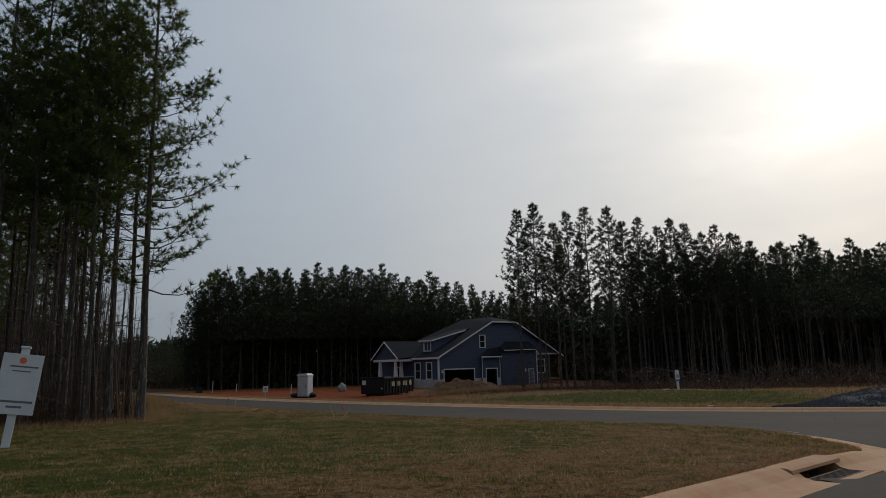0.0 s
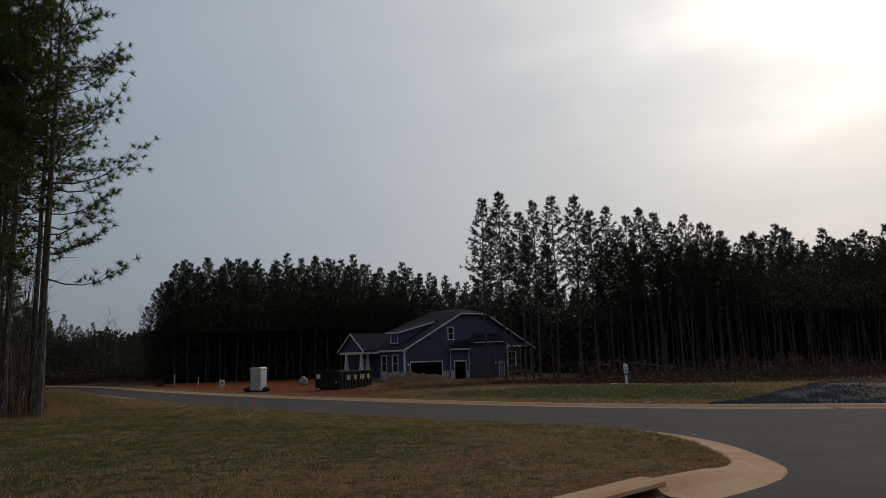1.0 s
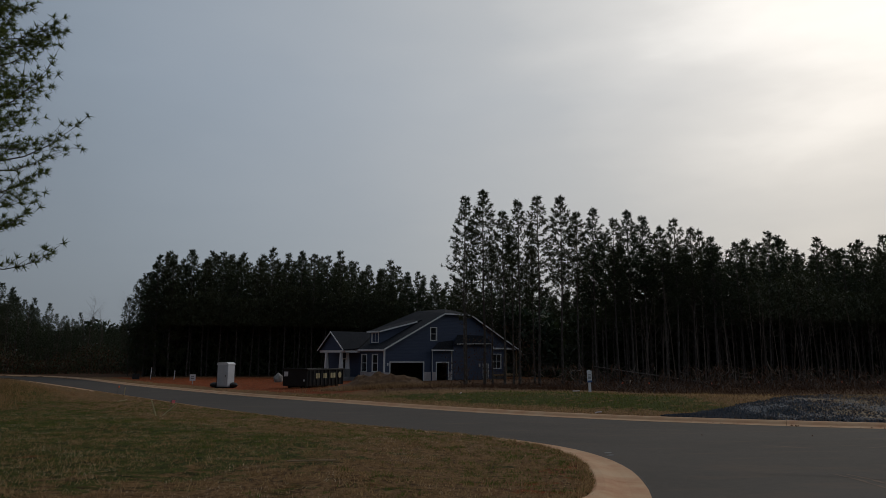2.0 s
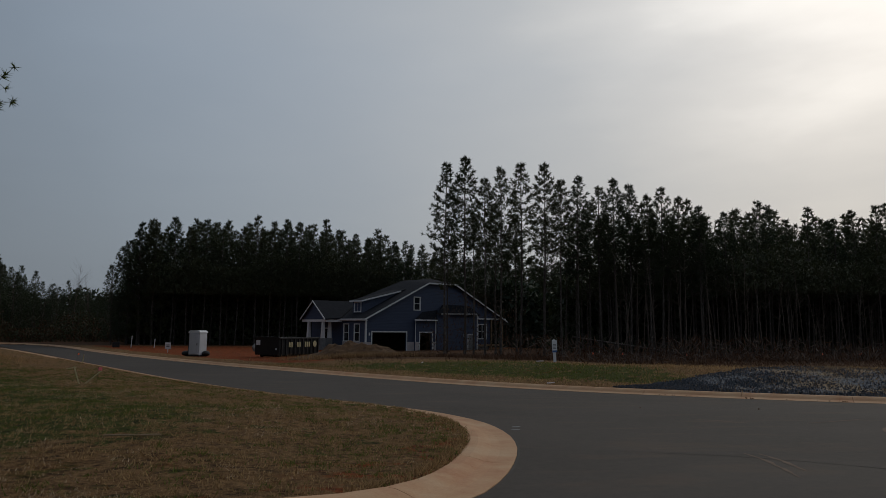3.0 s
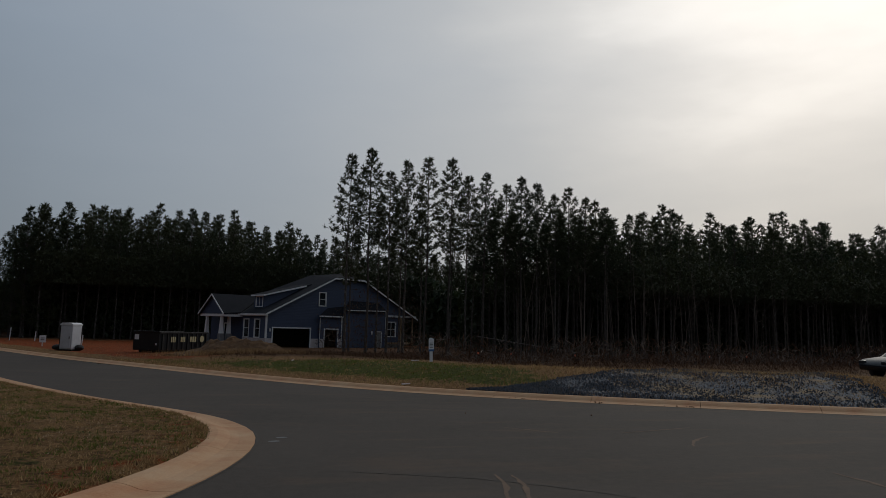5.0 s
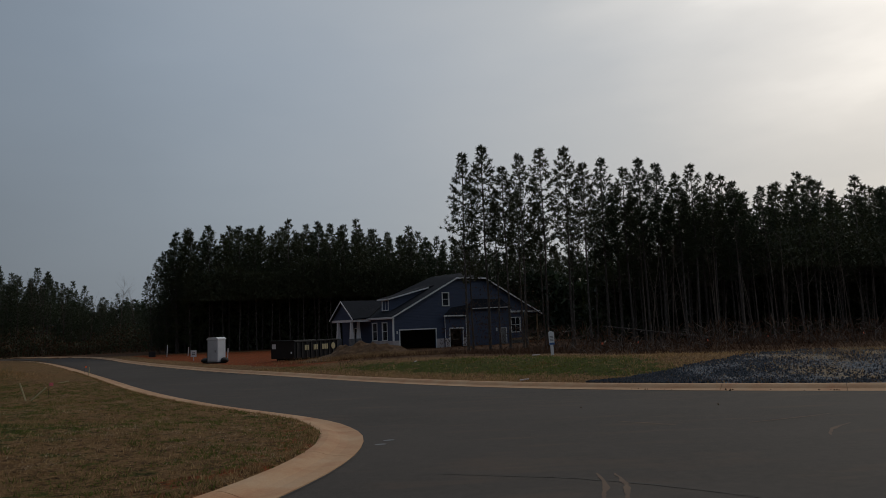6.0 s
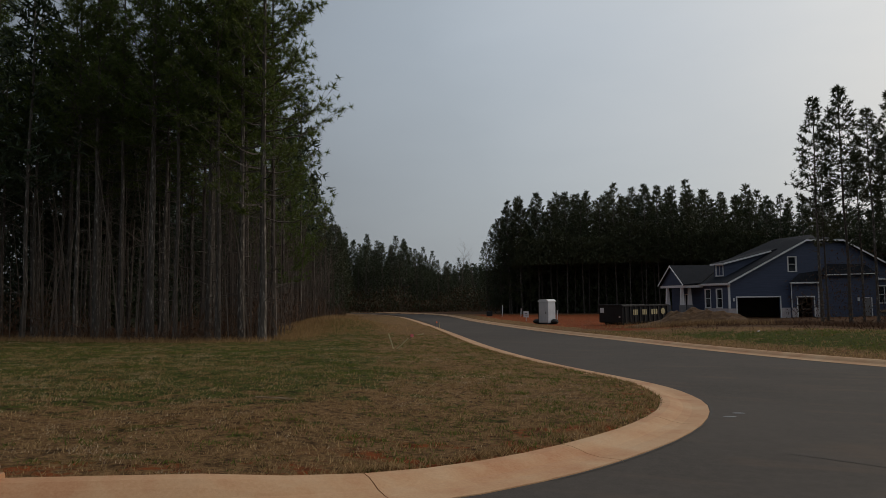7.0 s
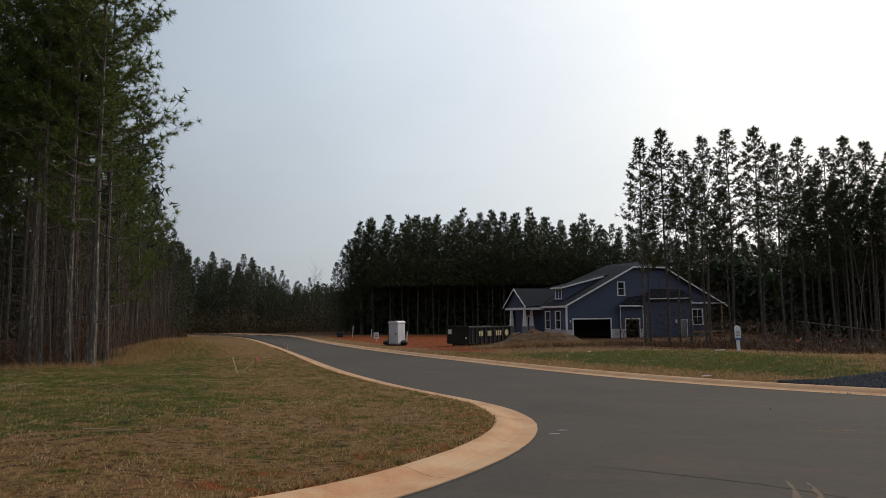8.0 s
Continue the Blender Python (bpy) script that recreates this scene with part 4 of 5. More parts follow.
def pine_kind(label, group, **kw):
    wood, leaf, tw, mat = pine_meshes(**kw)
    trunk = tri_mesh("trunk", wood, ["bark"])
    crown = tri_mesh("crown", np.concatenate([leaf, tw]), [mat, "bark"], [0] * len(leaf) + [1] * len(tw))
    return trunk, crown, label, group, (wood, leaf, tw, mat)


planted = []
massed = {}


def mass(kind, x, y, scale, turn, wood_name):
    """Adds a tree to a wood that is one object, too deep in to be told apart."""
    massed.setdefault(wood_name, []).append((kind, x, y, scale, turn))


def grow_masses():
    for wood_name, trees in massed.items():
        leaves, woods = [], []
        hz = ground_height([t[1] for t in trees], [t[2] for t in trees])
        for (kind, x, y, scale, turn), z in zip(trees, hz):
            wood, leaf, tw, mat = kind[4]
            c, s = math.cos(radians(turn)) * scale, math.sin(radians(turn)) * scale
            rot = np.array([[c, s, 0], [-s, c, 0], [0, 0, scale]])
            coarse = leaf[::2]
            coarse = coarse.mean(1, keepdims=True) + (coarse - coarse.mean(1, keepdims=True)) * 1.35
            for src, dst in ((coarse, leaves), (wood, woods)):
                dst.append((src.reshape(-1, 3) @ rot + (x, y, z - 0.1)).reshape(-1, 3, 3))
        lv, wv = np.concatenate(leaves), np.concatenate(woods)
        ob = new(wood_name, tri_mesh(wood_name, np.concatenate([lv, wv]), ["needles_far_shaded", "bark"], [0] * len(lv) + [1] * len(wv)))
        tagged(ob, "deep dark pine woods behind the first rows of trees", "woods", kind="stuff")


def plant(kind, x, y, scale, turn, z=None):
    trunk, crown, label, group, _ = kind
    planted.append((x, y))
    root = thing("pine_tree", pose(x, y, (gz(x, y) if z is None else z) - 0.1, 0, 0, turn) @ Matrix.Diagonal((scale, scale, scale, 1)), label, "tree", group)
    for nm, me in (("trunk", trunk), ("crown", crown)):
        ob = new(nm, me)
        ob.parent = root
    return root


NEAR_PINES = [pine_kind("tall loblolly pine with a bare grey trunk and dark green crown", "pines at the wood's edge", height=22.0, bare=b, reach=r, limbs=56, needles=20, length=0.31, width=0.048, subs=7, radius=rad, stubs=34, mat="needles")
              for b, r, rad in ((0.42, 3.4, 0.16), (0.48, 2.9, 0.12), (0.52, 2.7, 0.14), (0.46, 3.1, 0.10))]
LOW_PINES = [pine_kind("pine with branches reaching low over the grass", "pines at the wood's edge", height=h, bare=b, reach=r, limbs=n, needles=20, length=0.31, width=0.05, subs=8, radius=0.17, stubs=14, mat="needles", point=0.75, rise=0.3)
             for h, b, r, n in ((21.0, 0.27, 4.0, 64), (14.0, 0.22, 2.8, 48))]
MID_PINES = [pine_kind("pine with a bare trunk and dark green crown along the road", "pines at the wood's edge", height=20.0, bare=b, reach=r, limbs=60, needles=14, length=0.34, width=0.075, subs=5, radius=0.12, stubs=16, mat="needles", fine=False)
             for b, r in ((0.40, 2.8), (0.48, 2.4), (0.34, 2.9))]
TALL_PINES = [pine_kind("slender pine standing apart with a narrow pointed crown", "tall thin pines", height=20.0, bare=b, reach=r, limbs=76, needles=10, length=0.38, width=0.11, subs=5, radius=0.13, stubs=24, mat="needles_far_shaded", fine=False, point=0.85, rise=0.6)
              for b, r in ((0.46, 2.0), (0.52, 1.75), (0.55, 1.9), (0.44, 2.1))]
BLOCK_PINES = [pine_kind("pine in a dense dark plantation", "plantation pines", height=18.5, bare=b, reach=r, limbs=56, needles=9, length=0.42, width=0.13, subs=4, radius=0.10, stubs=12, mat="needles_far_shaded", fine=False, point=1.05, rise=0.7)
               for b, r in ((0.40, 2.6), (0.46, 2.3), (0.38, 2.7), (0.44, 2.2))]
EDGE_PINES = [pine_kind("pine at the plantation's edge, branched almost to the ground", "plantation pines", height=16.0, bare=0.06, reach=2.3, limbs=84, needles=9, length=0.42, width=0.13, subs=4, radius=0.12, stubs=2, mat="needles_far_shaded", fine=False, point=0.6)]

# woods on the corner side: rows set back from the bent edge
wl_d = np.concatenate([[0], np.cumsum(np.hypot(*np.diff(WOOD_EDGE, axis=0).T))])


def wood_row(row, keep_single):
    s = 2.0 + row * 0.9
    while s < wl_d[-1] - 1:
        ex, ey = np.interp(s, wl_d, WOOD_EDGE[:, 0]), np.interp(s, wl_d, WOOD_EDGE[:, 1])
        fx, fy = np.interp(s + 0.5, wl_d, WOOD_EDGE[:, 0]), np.interp(s + 0.5, wl_d, WOOD_EDGE[:, 1])
        t = np.array([fx - ex, fy - ey])
        t /= np.linalg.norm(t) + 1e-9
        off = 1.0 + row * 2.9 + rng.uniform(-1.1, 1.1) + (0.3 if ey > 38 else 0.0)
        x, y = ex - t[1] * off + rng.normal(0, 0.5), ey + t[0] * off + rng.normal(0, 0.5)
        far_away = math.hypot(x - 10, y - 6) > 80
        size, turn = rng.uniform(0.86, 1.04) * float(np.interp(y, [34, 48, 65, 100], [1, 0.93, 0.86, 0.78])), rng.uniform(0, 360)
        crowded = min(math.hypot(x - a, y - b) for a, b in planted) < 1.7
        if side_of_wood([x], [y])[0] > 0.5 and not crowded:
            if far_away:
                kind = EDGE_PINES[0] if row == 0 and rng.uniform() < 0.5 else BLOCK_PINES[rng.integers(4)]
            elif y > 52:
                kind = MID_PINES[rng.integers(3)]
            elif row == 0 and y > 40 and rng.uniform() < 0.3:
                kind = LOW_PINES[1]
            else:
                kind = NEAR_PINES[rng.integers(4)]
            if keep_single and len(planted) < 200:
                plant(kind, x, y, size, turn)
            else:
                mass(BLOCK_PINES[rng.integers(4)], x, y, size * 1.15, turn, "corner_woods")
        s += rng.uniform(2.8, 4.8) * (1.1 if far_away else 1)


plant(LOW_PINES[0], -8.15, 34.5, 1.05, 40)
for i, (x, y) in enumerate(((-9.6, 34.8), (-10.3, 33.9), (-11.5, 34.6), (-12.9, 33.8), (-14.3, 33.6), (-16.8, 34.0), (-17.8, 33.4), (-19.1, 33.2), (-12.2, 35.6), (-10.8, 36.4), (-9.4, 37.2))):
    plant(NEAR_PINES[i % 4], x, y, 0.95 + 0.025 * (i % 5), i * 67)
for row in range(7):
    wood_row(row, row < 3)

# dense block behind the building lot, foliage to the ground on its open side
for i in range(9):
    plant(EDGE_PINES[0], -22.3 + 0.15 * i + rng.uniform(-0.5, 0.5), 112.5 + i * 2.2, (0.72, 0.9, 0.98)[i % 3], i * 67)
for x, size in ((-20.6, 0.96), (-18.8, 1.04), (-17.0, 1.07)):
    plant(EDGE_PINES[0], x, 112.6 + rng.uniform(-0.4, 0.4), size, x * 40)
REAR_SIZE = ((-20, -17, -10, 8, 17, 21, 27), (0.96, 1.0, 1.0, 0.98, 0.93, 0.84, 0.78))
for row in range(7):
    x = -19.0 + rng.uniform(0, 1.2) + row * 0.3
    while x < 62:
        y = 113 + row * 3.0 + rng.uniform(-1.0, 1.0) + 0.03 * (x - 10)
        size, turn = float(np.interp(x, *REAR_SIZE)) * rng.uniform(0.90, 1.09), rng.uniform(0, 360)
        kind = BLOCK_PINES[rng.integers(4)]
        if row == 0:
            plant(kind, x, y, size, turn)
        else:
            mass(kind, x, y, size, turn, "rear_woods")
        x += rng.uniform(1.9, 2.9)

# tall narrow pines in front of the house's rear corner: place along the row, and height of the tip
for i, (x, tip) in enumerate(((20.2, 18.3), (22.4, 19.2), (24.2, 16.6), (25.9, 18.1), (28.2, 18.7), (30.3, 18.5), (32.3, 17.0), (34.4, 17.5), (36.4, 16.4),
                              (38.3, 17.4), (40.2, 16.9), (41.9, 15.7), (43.4, 16.6), (45.7, 15.8), (47.6, 14.7))):
    y = 73.5 + (0.0, 0.7, -0.5)[i % 3]
    plant(TALL_PINES[i % 4], x, y, (tip - gz(x, y)) / 20.0, i * 137)
for i in range(11):
    x, y = 21.5 + i * 2.45 + rng.uniform(-0.8, 0.8), 77.5 + rng.uniform(-1.2, 1.5)
    plant(TALL_PINES[(i * 3) % 4], x, y, rng.uniform(0.68, 0.84), i * 71)
for row in range(3):
    x = 36.5 + row * 0.8
    while x < 48:
        mass(BLOCK_PINES[rng.integers(4)], x, 77 + row * 3.0 + rng.uniform(-1, 1), rng.uniform(0.80, 0.92), rng.uniform(0, 360), "side_woods")
        x += rng.uniform(1.9, 2.6)
for row in range(8):
    x = 48.5 + row * 0.5
    while x < 125:
        y = 73 + row * 3.2 + rng.uniform(-1.0, 1.0) + 0.10 * (x - 40)
        size, turn = rng.uniform(0.79, 0.95) + (0.03 if x > 70 else 0.0), rng.uniform(0, 360)
        kind = BLOCK_PINES[rng.integers(4)]
        if row == 0:
            plant(kind, x, y, size, turn)
        else:
            mass(kind, x, y, size, turn, "side_woods")
        x += rng.uniform(2.2, 3.2)

# far end of the road: low woods that close the view, falling in height towards the lot
for row in range(6):
    x = -100 + row * 1.5
    while x < -16:
        y = 133 + row * 4.5 + rng.uniform(-2, 2) + 0.25 * (x + 50) * (x > -50)
        tall = np.interp(x, [-70, -52, -40, -30], [0.98, 0.78, 0.52, 0.44])
        mass((BLOCK_PINES + EDGE_PINES * 4)[rng.integers(8)], x, y, tall * rng.uniform(0.8, 1.12), rng.uniform(0, 360), "far_woods")
        x += rng.uniform(1.8, 3.0)
grow_masses()

# ================= undergrowth =================


def thicket(name, label, places, low, high, size, mats, count, lean=0.6, foot=0.0):
    """Tangled undergrowth and dark shade fill: twig slivers and dead leaves at random over the given strips (x0, y0,
    x1, y1, depth).
    """
    out = []
    total = sum(math.hypot(p[2] - p[0], p[3] - p[1]) * p[4] for p in places)
    for x0, y0, x1, y1, depth in places:
        ln = math.hypot(x1 - x0, y1 - y0)
        n = int(count * ln * depth / total)
        a, d = rng.uniform(0, 1, n), rng.uniform(0, depth, n)
        nx, ny = -(y1 - y0) / ln, (x1 - x0) / ln
        x, y = x0 + (x1 - x0) * a + nx * d, y0 + (y1 - y0) * a + ny * d
        clump = 0.45 + 0.55 * np.clip(np.sin(x * 0.55 + 1.3) + np.sin(y * 0.4 + x * 0.21) + rng.normal(0, 0.5, n), -0.8, 1.2)
        top = low + (high - low) * np.clip(clump, 0.05, 1)
        z = ground_height(x, y) + foot + rng.uniform(0, 1, n) ** 1.1 * (top - foot)
        b = np.stack([x, y, z], 1)
        w = rng.normal(0, 1, (n, 3)) * (lean, lean, 1.0)
        w /= np.linalg.norm(w, axis=1)[:, None]
        s = np.cross(w, rng.normal(0, 1, (n, 3)))
        s /= np.linalg.norm(s, axis=1)[:, None] + 1e-9
        l, wd_ = size[0] * rng.uniform(0.5, 1.3, (n, 1)), size[1] * rng.uniform(0.5, 1.3, (n, 1))
        out.append(np.stack([b - w * l * 0.5, b + s * wd_, b + w * l * 0.5], 1))
    co = np.concatenate(out)
    ob = new(name, tri_mesh(name, co, mats, rng.integers(0, len(mats), len(co))))
    return tagged(ob, label, "undergrowth", kind="stuff")


# added dark fill that blocks the sky and stands for the woods' inner shade
thicket("deep_thicket", "dark tangled undergrowth filled in for the shade deep in the woods",
        [(62, 146, -22, 143, 5), (-18, 140, -21.5, 116, 3), (130, 112, 46, 102, 6), (-10, 172, -100, 160, 5), (50, 94, 38, 116, 5)], 8.0, 10.5, (1.3, 0.6), ["needles_far_shaded"], 80000)
thicket("rear_undergrowth", "dark understorey filled in for the shade between the plantation trunks",
        [(60, 138, -20, 136, 6), (40, 121, -20, 120, 4)], 8.5, 10.5, (1.0, 0.42), ["needles_far_shaded"], 50000)
thicket("side_undergrowth", "dark understorey filled in for the shade among the slender pines",
        [(122, 102, 46, 94, 6), (48, 92, 36, 90, 5)], 8.0, 10.0, (1.0, 0.42), ["needles_far_shaded"], 55000)
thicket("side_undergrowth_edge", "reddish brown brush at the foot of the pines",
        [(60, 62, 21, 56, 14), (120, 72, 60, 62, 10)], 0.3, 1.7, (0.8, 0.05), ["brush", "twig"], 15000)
thicket("rear_canopy", "dense dark pine foliage of the rear woods", [(18, 123, -18, 121, 12)], 11.5, 13.5, (0.5, 0.13), ["needles_far_shaded"], 50000, 0.6, 7.5)
thicket("side_canopy", "dense dark pine foliage of the side woods", [(125, 92, 49, 82, 13)], 10.0, 12.0, (0.5, 0.13), ["needles_far_shaded"], 55000, 0.6, 7.0)
thicket("oak_scrub", "thin scrub with clinging russet leaves before the house", [(27, 72.5, 17.2, 71.0, 4)], 2.0, 6.0, (0.22, 0.07), ["brush", "brush", "twig"], 2600)
edge_strips, deep_strips, scrub_strips = [], [], []
for i in range(0, len(WOOD_EDGE) - 8, 8):
    (ax, ay), (bx, by) = WOOD_EDGE[i], WOOD_EDGE[i + 8]
    if ay < 125:
        edge_strips.append((ax, ay, bx, by, 5))
        t = np.array([bx - ax, by - ay])
        t /= np.linalg.norm(t)
        inner = lambda k: min(side_of_wood([ax - t[1] * k, bx - t[1] * k], [ay + t[0] * k, by + t[0] * k]))
        if inner(8.0) > 6.0:
            scrub_strips.append((ax - t[1] * 4, ay + t[0] * 4, bx - t[1] * 4, by + t[0] * 4, 9))
        k = 17.0
        if inner(k) > 14.0:
            deep_strips.append((ax - t[1] * k, ay + t[0] * k, bx - t[1] * k, by + t[0] * k, 7))
# the same dark fill for the shade far inside the corner woods
thicket("corner_deep_thicket", "dark tangled undergrowth filled in for the shade deep in the woods", deep_strips, 9.0, 12.0, (0.6, 0.22), ["needles_far_shaded"], 110000)
thicket("corner_scrub", "russet leaves clinging to scrub inside the woods", scrub_strips, 1.0, 6.0, (0.14, 0.045), ["brush", "brush", "twig"], 26000)
thicket("far_edge_brush", "low dark shrubs at the far end of the road", [(-18, 134, -75, 124, 5), (-12, 150, -90, 142, 6)], 2.0, 5.0, (0.5, 0.13), ["needles_far_shaded", "brush"], 42000)
thicket("corner_brush", "leafless brown brush along the edge of the woods", edge_strips, 0.3, 2.4, (0.7, 0.022), ["brush", "brush", "twig"], 46000, 0.5)


def saplings(name, label, count, strips, h0, h1, twigs=1.6):
    """Thin leafless stems with a few side twigs."""
    out = []
    for _ in range(count):
        x0, y0, x1, y1, depth = strips[rng.integers(len(strips))]
        a, d = rng.uniform(), rng.uniform(0.3, depth)
        ln = math.hypot(x1 - x0, y1 - y0)
        x, y = x0 + (x1 - x0) * a - (y1 - y0) / ln * d, y0 + (y1 - y0) * a + (x1 - x0) / ln * d
        h = rng.uniform(h0, h1)
        lean = rng.normal(0, 0.07, 2) * h
        z = gz(x, y) - 0.05
        base = np.array([x, y, z])
        pts = [base, base + (lean[0] * 0.4, lean[1] * 0.4, h * 0.5), base + (lean[0], lean[1], h)]
        out.append(tube(pts, [0.012 + h * 0.004, 0.01 + h * 0.002, 0.004], 4))
        for k in range(int(h * twigs)):
            f = rng.uniform(0.35, 0.98)
            p = base + (lean[0] * f, lean[1] * f, h * f)
            az = rng.uniform(0, 6.283)
            q = np.array([math.cos(az), math.sin(az), rng.uniform(0.2, 1.2)]) * rng.uniform(0.2, 0.16 * h + 0.2)
            out.append(tube([p, p + q * 0.5 + rng.normal(0, 0.04, 3), p + q], [0.010, 0.007, 0.003], 3))
    co = np.concatenate(out)
    return tagged(new(name, tri_mesh(name, co, ["twig"])), label, "saplings", kind="stuff")


near_strips = [e for e in edge_strips if -45 < e[0] and e[1] < 90]
saplings("corner_saplings", "thin grey leafless saplings among the pine trunks", 420, near_strips, 3.0, 11.0)
saplings("side_saplings", "thin grey leafless saplings before the dark pines", 80, [(60, 70, 33, 66, 8), (110, 78, 60, 70, 8)], 4.0, 10.0)
saplings("far_bare_trees", "bare leafless trees at the far end of the road", 14, [(-30, 140, -58, 137, 8)], 9.0, 14.0, 7.0)


def blades(name, label, x, y, height, width, mat, bend=0.5):
    n = len(x)
    z = ground_height(x, y)
    b = np.stack([x, y, z - 0.01], 1)
    az = rng.uniform(0, 6.283, n)
    ln = height * rng.uniform(0.4, 1.25, n)
    tip = b + np.stack([np.cos(az) * ln * bend * rng.uniform(0.2, 1.3, n), np.sin(az) * ln * bend * rng.uniform(0.2, 1.3, n), ln], 1)
    side = np.stack([-np.sin(az + 0.7), np.cos(az + 0.7), 0 * az], 1) * (width * rng.uniform(0.6, 1.4, n))[:, None]
    co = np.stack([b - side, b + side, tip], 1)
    return tagged(new(name, tri_mesh(name, co, [mat])), label, "grass", kind="stuff")


def scatter(n, x0, x1, y0, y1, density):
    """Places kept by a density function of x and y, 0 to 1."""
    x, y = rng.uniform(x0, x1, n), rng.uniform(y0, y1, n)
    keep = rng.uniform(0, 1, n) < density(x, y)
    return x[keep], y[keep]


def field(scale, seed):
    """Smooth random patches over the plan, about 0 to 1."""
    r = np.random.default_rng(seed)
    waves = [(r.normal(0, 1, 2) / scale, r.uniform(0, 6.283)) for _ in range(7)]
    return lambda x, y: 0.5 + sum(np.sin(w[0] * x + w[1] * y + p) for w, p in waves) / 7.5


patch_a, patch_b, patch_c = field(0.8, 3), field(2.2, 4), field(0.28, 5)


def lawn_mask(x, y):
    sd, far = plan(x, y)
    return (sd > 0.68) & ~far & (side_of_wood(x, y) < -0.6)


def near_weight(x, y):
    return np.clip(13.0 / np.hypot(x - 8, y - 6), 0.06, 1.0)


x, y = scatter(230000, -22, 12.5, 6, 52, lambda x, y: near_weight(x, y) * np.clip(1.0 * patch_b(x, y) + 0.9 * patch_a(x, y) + 0.9 * patch_c(x, y) - 0.95, 0.0, 1))
k = lawn_mask(x, y)
blades("lawn_grass", "short green grass growing in patches", x[k], y[k], 0.038, 0.009, "blade", 1.0)
x, y = scatter(190000, -22, 12.5, 6, 52, lambda x, y: near_weight(x, y) * np.clip(1.75 - 0.9 * patch_b(x, y) - 0.7 * patch_a(x, y) - 1.0 * patch_c(x, y), 0.0, 1))
k = lawn_mask(x, y)
blades("straw_grass", "dead straw-coloured grass lying in tufts", x[k], y[k], 0.034, 0.009, "strawblade", 1.6)
# clumps that stand up: green, tan and bleached


def clumps(name, label, n, mat, height, spread, each, density):
    cx, cy = scatter(n, -21, 12.6, 6.5, 46, lambda x, y: near_weight(x, y) * density(x, y))
    k = lawn_mask(cx, cy)
    cx, cy = cx[k], cy[k]
    size = np.repeat(rng.uniform(0.5, 1.4, len(cx)), each)
    tx = np.repeat(cx, each) + rng.normal(0, spread, len(cx) * each) * size
    ty = np.repeat(cy, each) + rng.normal(0, spread, len(cx) * each) * size
    blades(name, label, tx, ty, height * size, 0.008, mat, 1.0)


clumps("green_tufts", "tufts of green grass", 36000, "blade", 0.052, 0.06, 16, lambda x, y: np.clip(1.5 * patch_b(x, y) + 1.0 * patch_c(x, y) - 0.75, 0.02, 1))
clumps("dry_tufts", "tufts of tan dead grass", 30000, "strawblade", 0.05, 0.06, 14, lambda x, y: np.clip(1.7 - 1.3 * patch_b(x, y) - 0.6 * patch_c(x, y), 0.05, 1))
clumps("bleached_tufts", "flattened patches of bleached straw", 30000, "bleached", 0.03, 0.08, 12, lambda x, y: np.clip(1.5 - 1.5 * patch_a(x, y) - 0.9 * patch_c(x, y), 0.0, 1))
# grass spilling over the back of the corner kerb
ks = rng.uniform(s_inlet - 12, s_inlet + 60, 1500)
kx, ky = np.interp(ks, near_len, NEAR_EDGE[:, 0]), np.interp(ks, near_len, NEAR_EDGE[:, 1])
kdx, kdy = np.interp(ks + 0.4, near_len, NEAR_EDGE[:, 0]) - kx, np.interp(ks + 0.4, near_len, NEAR_EDGE[:, 1]) - ky
kl = np.hypot(kdx, kdy)
ko = np.repeat(0.75 + rng.exponential(0.05, len(ks)), 9)
bx_ = np.repeat(kx, 9) - np.repeat(kdy / kl, 9) * ko + rng.normal(0, 0.035, len(ks) * 9)
by_ = np.repeat(ky, 9) + np.repeat(kdx / kl, 9) * ko + rng.normal(0, 0.035, len(ks) * 9)
blades("kerb_grass", "ragged grass spilling over the kerb", bx_, by_, 0.065, 0.007, "strawblade", 1.0)

# verge on the far side
x, y = scatter(150000, 4, 40, 20, 52, lambda x, y: np.clip(0.4 + 0.6 * patch_b(x, y), 0, 1))
sd, far = plan(x, y)
k = far & (sd > 0.8) & (rng.uniform(0, 1, len(x)) < 1 - smooth(-1.0, 1.0, sd - verge_width(x) - 0.8 * (patch_a(x, y) - 0.5)))
x, y, sd = x[k], y[k], sd[k]
g = (rng.uniform(0, 1, len(x)) < smooth(1.2, 3.2, sd) * np.clip(0.35 + 1.3 * patch_a(x, y), 0.25, 0.97)) & (rng.uniform(0, 1, len(x)) < 1 - smooth(20, 24, x))
blades("verge_grass", "bright green grass on the bank beyond the road", x[g], y[g], 0.09, 0.016, "blade", 0.9)
blades("verge_straw", "dead grass beside the far kerb", x[~g], y[~g], 0.12, 0.014, "strawblade", 0.9)

# tall dry grass along the woods and over the mound
tx, ty = [], []
for x0, y0, x1, y1, _ in near_strips:
    n = 900
    a = rng.uniform(0, 1, n)
    d = rng.normal(-0.5, 0.7, n)
    ln = math.hypot(x1 - x0, y1 - y0)
    tx.append(x0 + (x1 - x0) * a - (y1 - y0) / ln * d)
    ty.append(y0 + (y1 - y0) * a + (x1 - x0) / ln * d)
tx.append(rng.normal(-11.8, 1.6, 8000))
ty.append(rng.normal(45.5, 3.6, 8000))
tx, ty = np.concatenate(tx), np.concatenate(ty)
sd, far = plan(tx, ty)
k = (sd > 3) & ~far
